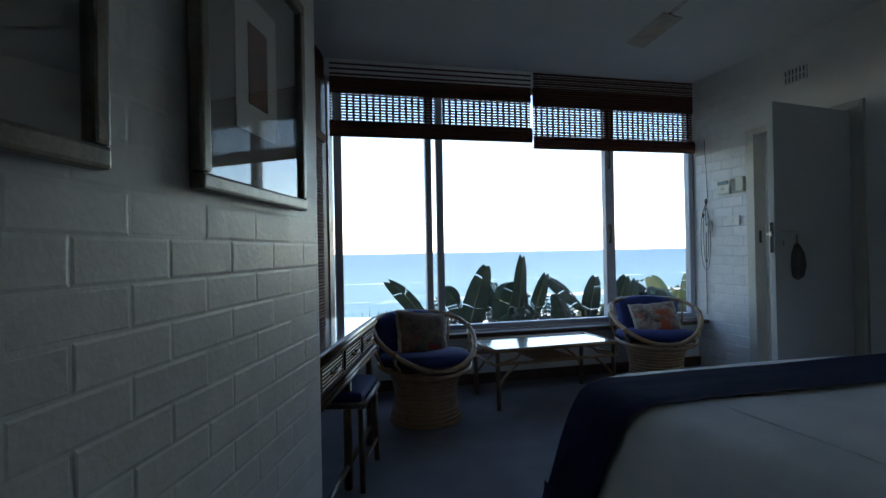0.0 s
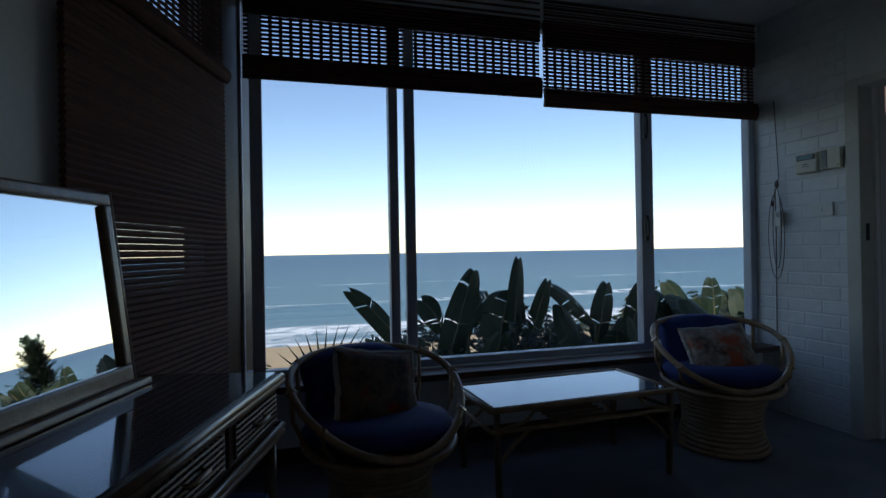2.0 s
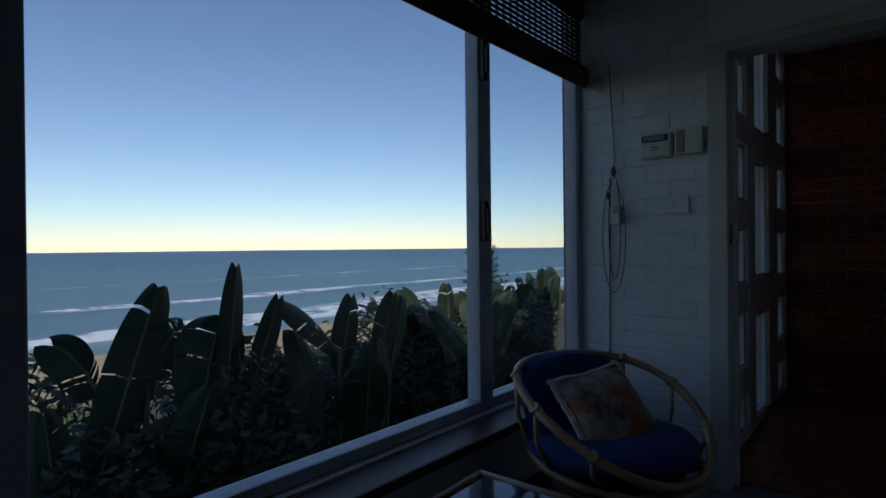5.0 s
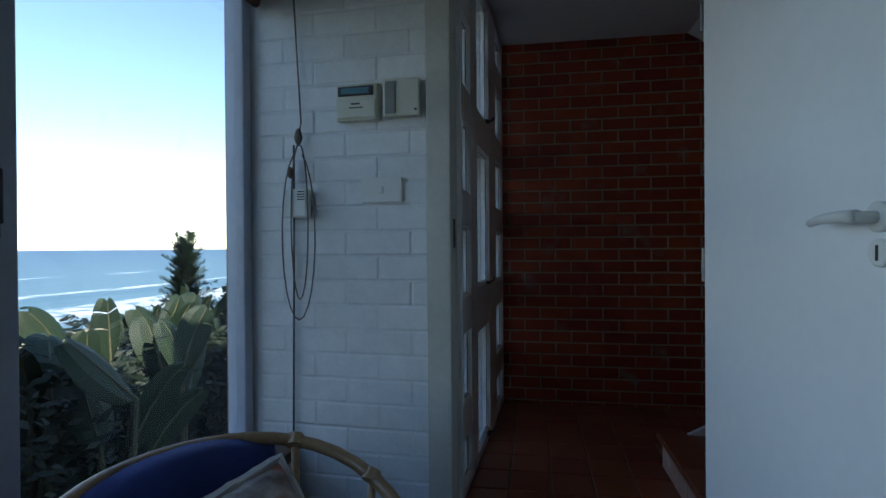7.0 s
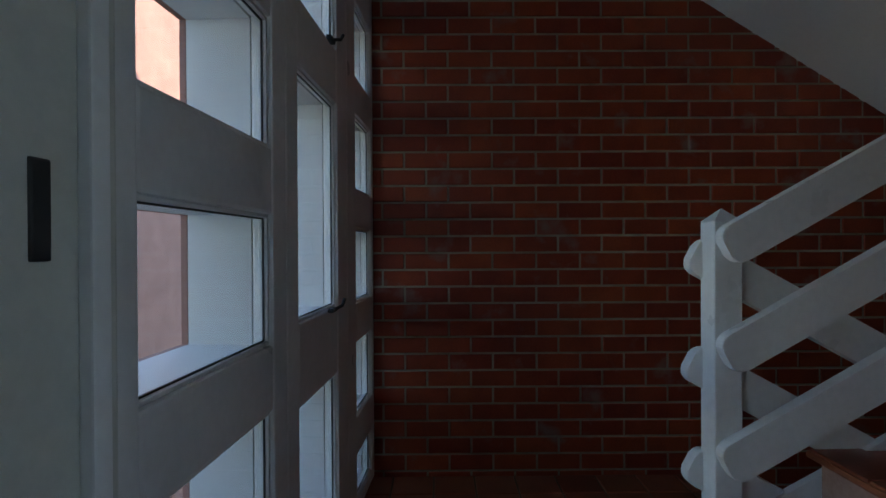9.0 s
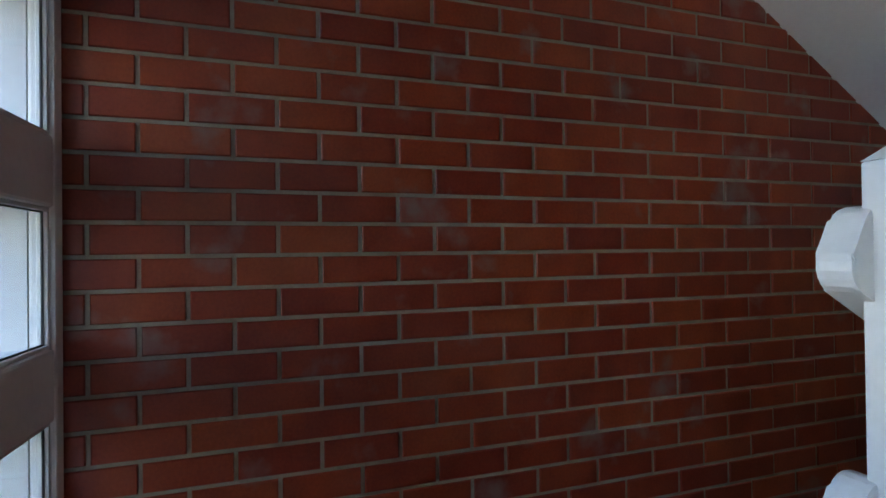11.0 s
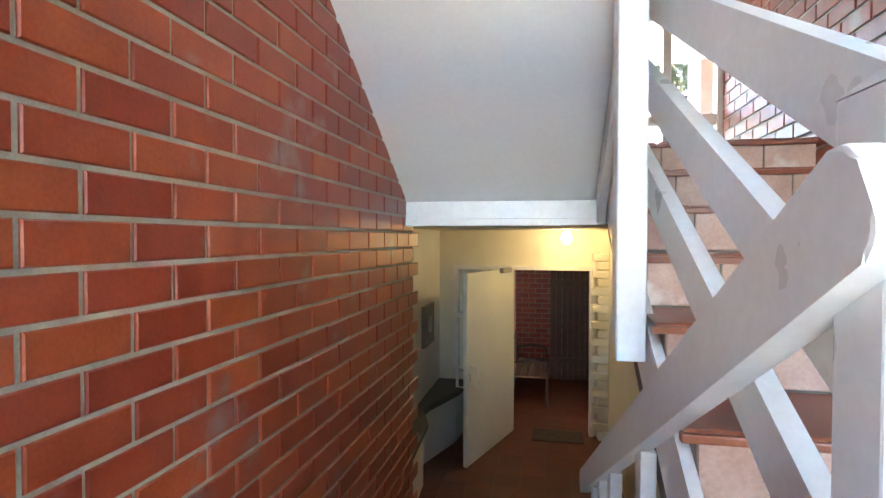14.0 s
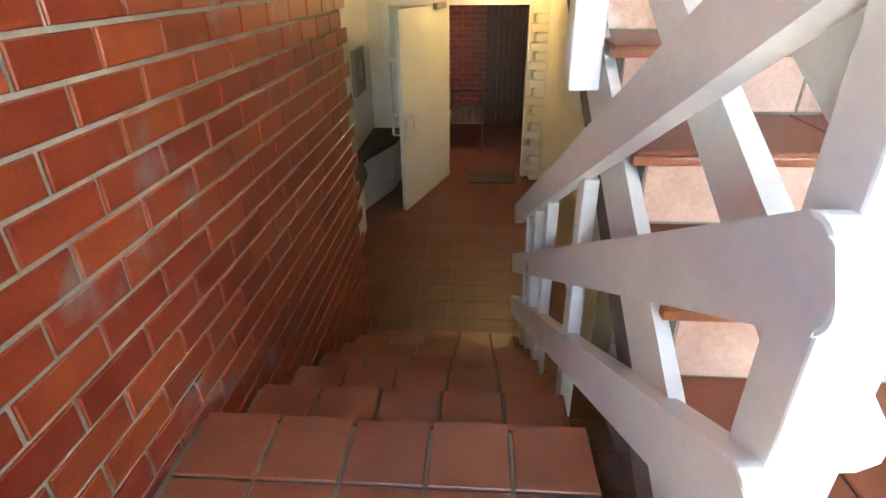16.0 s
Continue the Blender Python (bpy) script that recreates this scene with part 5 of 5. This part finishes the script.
g = [[bm.verts.new((x, y, -10 + wave_height(x, y))) for x in sx] for y in ys]
for a, b in zip(g, g[1:]):
    for i in range(len(sx) - 1):
        bm.faces.new((a[i], a[i + 1], b[i + 1], b[i]))
smooth(structure("sea", bm, SEA, "blue sea with white breaking surf", "water"))
pier = structure("garden_wall", slab(6.50, 7.60, 5.60, 5.90, -2.0, 4.0), PINK_BRICK, "pale pink brick garden wall outside", "wall")


def banana_leaf(stem, root, tip, width, droop, seed):
    """A long blade along a curved midrib, torn between its veins."""
    rnd = random.Random(seed)
    width *= 1.2
    root, tip = Vector(root), Vector(tip)
    bm = bmesh.new()
    n = 22
    side = (tip - root).cross(Vector((rnd.uniform(-0.5, 0.5), -1, rnd.uniform(0.0, 0.4)))).normalized()
    if side.length < 0.1:
        side = Vector((1, 0, 0))

    def mid(s):
        return root.lerp(tip, s) + Vector((0, 0, droop * 4 * s * (1 - s)))

    def half(s):
        return width / 2 * math.sin(math.pi * (0.05 + 0.92 * s)) ** 0.5

    gap = [rnd.random() < 0.13 for _ in range(n)]
    for sgn in (-1, 1):
        for i in range(n):
            s0, s1 = i / n, (i + (rnd.uniform(0.45, 0.85) if gap[i] and sgn * (i % 3 - 1) >= 0 else 1.0)) / n
            a, b = mid(s0), mid(s1)
            sweep = (tip - root).normalized() * 0.04
            fold = Vector((0, 0.10 * width, -0.16 * width))
            j = rnd.uniform(0.92, 1.05) if gap[i] else 1.0
            o0, o1 = side * sgn * half(s0) * j, side * sgn * half(s1) * j
            v = [bm.verts.new(p) for p in (a, b, b + o1 * 0.55 + fold * 0.3 + sweep, a + o0 * 0.55 + fold * 0.3 + sweep, b + o1 + fold + sweep * 2, a + o0 + fold + sweep * 2)]
            bm.faces.new((v[0], v[1], v[2], v[3]))
            bm.faces.new((v[3], v[2], v[4], v[5]))
    bmesh.ops.remove_doubles(bm, verts=bm.verts, dist=0.0015)
    ob = part("leaf", bm, LEAF_SHADED, stem)
    part("midrib", tube(bmesh.new(), [mid(0), mid(0.35), mid(0.7), mid(0.98)], 0.014, 6, r_end=0.004), STEM, ob)


def banana_plant(base, leaves, seed):
    p = thing("banana_plant", "wild banana plant with torn leaves, coloured as if backlit", "plant", group="wild banana plants")
    for n, (root, tip, width, droop) in enumerate(leaves):
        b = Vector(base) + Vector((0.05 * math.cos(n * 2.1), 0.05 * math.sin(n * 2.1), 0))
        r = Vector(root)
        part("stalk", tube(bmesh.new(), [b, b.lerp(r, 0.5) + Vector((0, 0, 0.05)), r], 0.032, 7, r_end=0.016), STEM, p)
        banana_leaf(p, root, tip, width, droop, seed * 31 + n)
    return p


banana_plant((0.95, 6.25, -1.75), [((0.86, 6.2, 0.12), (0.31, 6.25, 0.76), 0.17, 0.06), ((0.9, 6.3, -0.5), (0.55, 6.6, 0.25), 0.2, 0.05), ((1.05, 6.3, -0.45), (1.02, 6.5, 0.22), 0.22, 0.02)], 1)
banana_plant((1.40, 6.25, -1.75), [((1.20, 6.2, -0.15), (1.53, 6.2, 0.93), 0.34, 0.02), ((1.25, 6.3, 0.30), (1.02, 6.3, 0.64), 0.20, 0.06), ((1.50, 6.3, 0.35), (1.72, 6.3, 0.66), 0.22, 0.06), ((1.55, 6.1, -0.5), (1.75, 6.0, 0.30), 0.3, 0.03)], 2)
banana_plant((2.05, 6.25, -1.75), [((1.95, 6.2, 0.15), (2.03, 6.2, 1.03), 0.20, 0.0), ((1.78, 6.2, 0.05), (1.95, 6.25, 0.70), 0.42, 0.10), ((2.12, 6.2, 0.15), (2.35, 6.2, 0.79), 0.18, 0.0), ((2.2, 6.1, -0.6), (2.5, 6.0, 0.20), 0.3, 0.04)], 3)
banana_plant((2.95, 6.35, -1.75), [((2.98, 6.3, 0.30), (2.44, 6.3, 0.74), 0.18, 0.03), ((2.85, 6.3, -0.3), (2.60, 6.4, 0.52), 0.30, 0.05), ((3.05, 6.4, 0.05), (3.19, 6.4, 0.73), 0.24, 0.0), ((3.15, 6.2, -0.5), (3.05, 6.0, 0.25), 0.34, 0.05)], 4)
banana_plant((3.55, 6.4, -1.75), [((3.40, 6.3, 0.10), (3.60, 6.3, 0.73), 0.25, 0.02), ((3.55, 6.3, 0.05), (3.82, 6.4, 0.66), 0.18, 0.0), ((3.35, 6.2, -0.4), (3.30, 6.2, 0.36), 0.34, 0.05)], 5)
rnd = random.Random(5)
for k in range(15):
    bx0 = 4.1 + 0.55 * k + rnd.uniform(-0.15, 0.15)
    by0 = 6.3 + 0.20 * k + rnd.uniform(-0.3, 0.5)
    lv = []
    for q in range(6):
        a = rnd.uniform(0, 6.28)
        rr = (bx0 + 0.15 * math.cos(a), by0 + 0.15 * math.sin(a), rnd.uniform(-0.5, 0.15))
        lv.append((rr, (rr[0] + rnd.uniform(-0.4, 0.4), rr[1] + rnd.uniform(-0.3, 0.3), rr[2] + rnd.uniform(0.4, 0.62)), rnd.uniform(0.18, 0.32), rnd.uniform(0.0, 0.09)))
    banana_plant((bx0, by0, -1.9), lv, 20 + k)


def leaf_mass(name, label, centre, radius, count, size, material, seed, category="shrub", kind=""):
    """A shrub of many small leaves round twiggy stems, uneven in outline."""
    r = random.Random(seed)
    c = Vector(centre)
    verts, faces = [], []
    for _ in range(count):
        d = Vector((r.gauss(0, 1), r.gauss(0, 1), r.gauss(0, 1))).normalized()
        lump = 0.72 + 0.42 * noise.noise(d * 2.2 + Vector((seed, 0, 0)))
        p = c + Vector((d.x * radius[0], d.y * radius[1], d.z * radius[2])) * lump * r.uniform(0.55, 1.0) ** 0.5
        u = Vector((r.gauss(0, 1), r.gauss(0, 1), r.gauss(0, 0.7))).normalized()
        w = u.orthogonal().normalized()
        s = size * r.uniform(0.6, 1.35)
        b = len(verts)
        verts += [p - u * s, p + w * s * 0.36, p + u * s, p - w * s * 0.36]
        faces.append((b, b + 1, b + 2, b + 3))
    me = bpy.data.meshes.new("leaves")
    me.from_pydata([v[:] for v in verts], [], faces)
    me.materials.append(material)
    ob = thing(name, label, category, kind=kind)
    lf = new("leaves", me)
    lf.parent = ob
    bm = bmesh.new()
    for k in range(5):
        a = k * 1.3 + seed
        tube(bm, [(c.x + 0.1 * math.cos(a), c.y + 0.1 * math.sin(a), c.z - radius[2]), (c.x + radius[0] * 0.5 * math.cos(a), c.y + radius[1] * 0.5 * math.sin(a), c.z + radius[2] * 0.4)], 0.03, 6, r_end=0.008)
    part("stems", bm, STEM, ob)
    return ob


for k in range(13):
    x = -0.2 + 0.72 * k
    leaf_mass("shrub", "dense green shrub under the banana leaves, shade in its colour", (x, 6.0 + 0.14 * k + 0.2 * math.sin(k * 1.7), -0.42 + 0.14 * math.sin(k * 2.3) - (0.55 if k < 2 else 0)), (0.72, 0.65, 0.95), 2600, 0.055, SHRUB_SHADED, 40 + k, kind="")
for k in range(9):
    leaf_mass("shrub", "leafy green shrub on the dune edge", (1.2 + 1.0 * k, 7.4 + 0.2 * k, -0.55 + 0.2 * math.sin(k * 1.9)), (0.8, 0.7, 1.15), 1800, 0.06, SHRUB_SHADED, 60 + k)
# these and the slope scrub take the lighter, sunlit leaf colour
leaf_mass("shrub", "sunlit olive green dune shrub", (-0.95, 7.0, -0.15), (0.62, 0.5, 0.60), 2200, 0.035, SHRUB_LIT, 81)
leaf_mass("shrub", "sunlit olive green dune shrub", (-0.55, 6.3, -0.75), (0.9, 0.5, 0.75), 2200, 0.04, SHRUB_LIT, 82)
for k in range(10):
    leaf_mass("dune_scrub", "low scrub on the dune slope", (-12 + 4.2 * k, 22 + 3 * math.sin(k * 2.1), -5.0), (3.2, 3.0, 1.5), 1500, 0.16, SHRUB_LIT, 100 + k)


def frond(p, root, tip, arch, length, count, seed, flat=0.5, name="frond"):
    """A feather leaf: an arched rib with narrow leaflets in two rows."""
    r = random.Random(seed)
    root, tip = Vector(root), Vector(tip)
    bm = bmesh.new()
    along = (tip - root).normalized()
    side = along.cross(Vector((0, -0.4, 1))).normalized()
    up = side.cross(along)

    def mid(s):
        return root.lerp(tip, s) + Vector((0, 0, arch * 4 * s * (1 - s)))

    tube(bm, [mid(i / 8) for i in range(9)], 0.008, 5, r_end=0.003)
    for i in range(count):
        s = 0.15 + 0.85 * i / count
        for sgn in (-1, 1):
            o = mid(s)
            ln = length * (1 - 0.55 * abs(s - 0.45)) * r.uniform(0.85, 1.1)
            d = (side * sgn * 0.8 + along * 0.55 + up * flat * r.uniform(0.3, 0.9)).normalized() * ln
            w = along * 0.011
            v = [bm.verts.new(q) for q in (o - w, o + w, o + d * 0.6 + w * 0.8, o + d, o + d * 0.6 - w * 0.8)]
            bm.faces.new(v)
    part(name, bm, LEAF_SHADED, p)


palm = thing("palm", "spiky fan of a low palm by the window", "palm")
part("trunk", tube(bmesh.new(), [(0.02, 6.6, -1.8), (0.0, 6.6, -0.4)], 0.09, 8, r_end=0.06), STEM, palm)
for k in range(13):
    a = radians(35 + 9 * k)
    bm = bmesh.new()
    o = Vector((0.05, 6.6, -0.22))
    d = Vector((math.cos(a) * 0.75 + 0.16, 0.04 * math.sin(k * 3), math.sin(a) * 0.66))
    w = Vector((-d.z, 0, d.x)).normalized() * 0.013
    v = [bm.verts.new(q) for q in (o - w, o + w, o + d * 0.55 + w * 0.9, o + d, o + d * 0.55 - w * 0.9)]
    bm.faces.new(v)
    part("leaflet", bm, LEAF_SHADED, palm)

tree = thing("cycad_tree", "tall pointed tree with dense feathery fronds, coloured as if backlit", "tree")
TX, TY = 9.7, 9.8
part("trunk", tube(bmesh.new(), [(TX, TY, -2.6), (TX + 0.05, TY, -0.8), (TX, TY, 1.2)], 0.13, 9, r_end=0.03), STEM, tree)
r2 = random.Random(9)
for k in range(84):
    f = k / 84
    z = -1.25 + 2.35 * f
    a = k * 2.4
    reach = (0.16 + 0.72 * (1 - f) ** 0.8) * r2.uniform(0.75, 1.1)
    frond(tree, (TX, TY, z), (TX + reach * math.cos(a), TY + reach * math.sin(a), z + 0.16 + 0.22 * f), 0.05, 0.15 + 0.07 * (1 - f), 14, k)
verts, faces = [], []
for _ in range(1500):
    f = r2.random() ** 0.8
    a, q = r2.uniform(0, 6.28), (0.10 + 0.36 * (1 - f)) * r2.random() ** 0.5
    p = Vector((TX + q * math.cos(a), TY + q * math.sin(a), -1.2 + 2.45 * f))
    u = Vector((math.cos(a) * 0.7, math.sin(a) * 0.7, r2.uniform(0.2, 1.0))).normalized()
    w = u.orthogonal().normalized()
    n = r2.uniform(0.06, 0.12)
    b = len(verts)
    verts += [p - u * n, p + w * n * 0.3, p + u * n, p - w * n * 0.3]
    faces.append((b, b + 1, b + 2, b + 3))
me = bpy.data.meshes.new("crown")
me.from_pydata([v[:] for v in verts], [], faces)
me.materials.append(SHRUB_SHADED)
new("crown", me).parent = tree
wing += [ob for ob in bpy.data.objects if ob.parent is None and ob not in indoors]
# trees behind the half-landing window; the last is added to block sky light
for n, (tx, ty, h) in enumerate(((2.1, -6.2, 6.0), (5.2, -9.8, 7.0), (0.6, -8.2, 6.5), (3.7, -5.3, 6.0))):
    t3 = thing("garden_tree", "leafy garden tree behind the house", "tree", group="garden trees")
    bm = bmesh.new()
    tube(bm, [(tx, ty, -1.3), (tx + 0.1, ty, h * 0.3), (tx, ty + 0.1, h * 0.55)], 0.16, 9, r_end=0.07)
    for k in range(6):
        a = k * 1.05
        tube(bm, [(tx + 0.05, ty, h * (0.25 + 0.04 * k)), (tx + 1.2 * math.cos(a), ty + 1.2 * math.sin(a), h * (0.5 + 0.05 * k))], 0.06, 6, r_end=0.02)
    part("trunk", bm, STEM, t3)
    r = random.Random(200 + n)
    verts, faces = [], []
    for _ in range(26):
        c = Vector((tx + r.uniform(-1.7, 1.7), ty + r.uniform(-1.5, 1.5), h * r.uniform(0.28, 0.9)))
        for _ in range(150):
            p = c + Vector((r.gauss(0, 0.33), r.gauss(0, 0.33), r.gauss(0, 0.26)))
            u = Vector((r.gauss(0, 1), r.gauss(0, 1), r.gauss(0, 0.6))).normalized()
            w = u.orthogonal().normalized()
            s = r.uniform(0.05, 0.10)
            b = len(verts)
            verts += [p - u * s, p + w * s * 0.4, p + u * s, p - w * s * 0.4]
            faces.append((b, b + 1, b + 2, b + 3))
    me = bpy.data.meshes.new("crown")
    me.from_pydata([v[:] for v in verts], [], faces)
    me.materials.append(SHRUB_SHADED)
    cr = new("crown", me)
    cr.parent = t3
ext = structure("outer_wall", slab(2.2, 3.0, -3.4, -2.9, -1.3, 5.0), PINK_BRICK, "pink brick outer wall seen through the stair window", "wall")

# ---- bricks and tiles ----
BW, BC = 0.224, 0.0857
M_BRICK = pose(5.207, 2.85, 0, 0, 0, -90)
Z_FIRST = 1.134 - 28 * BC
for odd in (0, 1):
    cells = [c for c in brick_cells(-0.60, 3.137 + 0.112 * odd, Z_FIRST, 64, BW, BC, 0.011, lambda r: 0.112 if r % 2 else 0.0) if round((c[1] - Z_FIRST) / BC - 0.5) % 2 == odd]
    facing(brick_wall, "brick", cells, BW, BC - 0.011, 0.007, lambda x, z: 0.12 < z < 1.95 and -0.35 < x < 2.55, BRICK, BRICK_REST, M_BRICK)
cells = brick_cells(-1.49, 2.325, -0.02, 50, BW, BC, 0.011, lambda r: 0.112 if r % 2 else 0.0)
facing(inner, "brick", cells, BW, BC - 0.011, 0.007, lambda x, z: False, BRICK, BRICK_REST, pose(3.20, 0, 0, 0, 0, 90))
cells = brick_cells(0.0, 2.5, LOW, 29, BW, BC, 0.011, lambda r: 0.112 if r % 2 else 0.0)
facing(porch_wall, "brick", cells, BW, BC - 0.011, 0.007, lambda x, z: False, BRICK, BRICK_REST, pose(5.007, -4.1, 0, 0, 0, -90))
cells = brick_cells(0.0, 1.8, LOW, 29, BW, BC, 0.011, lambda r: 0.112 if r % 2 else 0.0)
facing(porch_back, "brick", cells, BW, BC - 0.011, 0.007, lambda x, z: False, BRICK, BRICK_REST, pose(5.0, -6.607, 0, 0, 0, 180))
PW, PC = 0.2405, 0.0767
cells = brick_cells(-3.6, 0.05, 0.0162, 35, PW, PC, 0.004, lambda r: -0.697 if r % 2 else -0.827)
facing(wall_left, "brick", cells, PW, PC - 0.002, 0.0011, lambda x, z: x > -1.8 and 0.3 < z < 1.95, PAINT_BRICK, PAINT_BRICK_REST, LEFT @ pose(0, 0.005, 0), 0.0010, 0.006)
cells = brick_cells(0.0, 0.628, 0.0162, 31, 0.235, 0.0857, 0.004, lambda r: 0.10 if r % 2 else 0.2175)
facing(wall_keypad, "brick", cells, 0.235, 0.0857 - 0.004, 0.0030, lambda x, z: 0.3 < z < 2.2, PAINT_BRICK, PAINT_BRICK_REST, pose(2.955, 4.105, 0, 0, 0, -90), 0.0026, 0.006)
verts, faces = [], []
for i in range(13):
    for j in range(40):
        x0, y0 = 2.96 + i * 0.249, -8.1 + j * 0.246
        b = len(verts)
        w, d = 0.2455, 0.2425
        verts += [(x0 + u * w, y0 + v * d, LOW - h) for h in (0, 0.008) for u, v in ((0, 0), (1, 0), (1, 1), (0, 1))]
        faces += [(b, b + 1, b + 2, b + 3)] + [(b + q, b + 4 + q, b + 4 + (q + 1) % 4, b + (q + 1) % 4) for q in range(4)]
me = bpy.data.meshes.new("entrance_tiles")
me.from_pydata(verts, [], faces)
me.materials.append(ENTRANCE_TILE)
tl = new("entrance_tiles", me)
tagged(tl, "dark red quarry tiles of the entrance floor", "tiles", "", "stuff")

# the bedroom wing and the sea front stand at a slight angle to the stair hall
WING_TURN = pose(2.95, 3.46, 0, 0, 0, -3.4) @ pose(-2.95, -3.46, 0)
for ob in wing:
    ob.matrix_world = WING_TURN @ ob.matrix_world
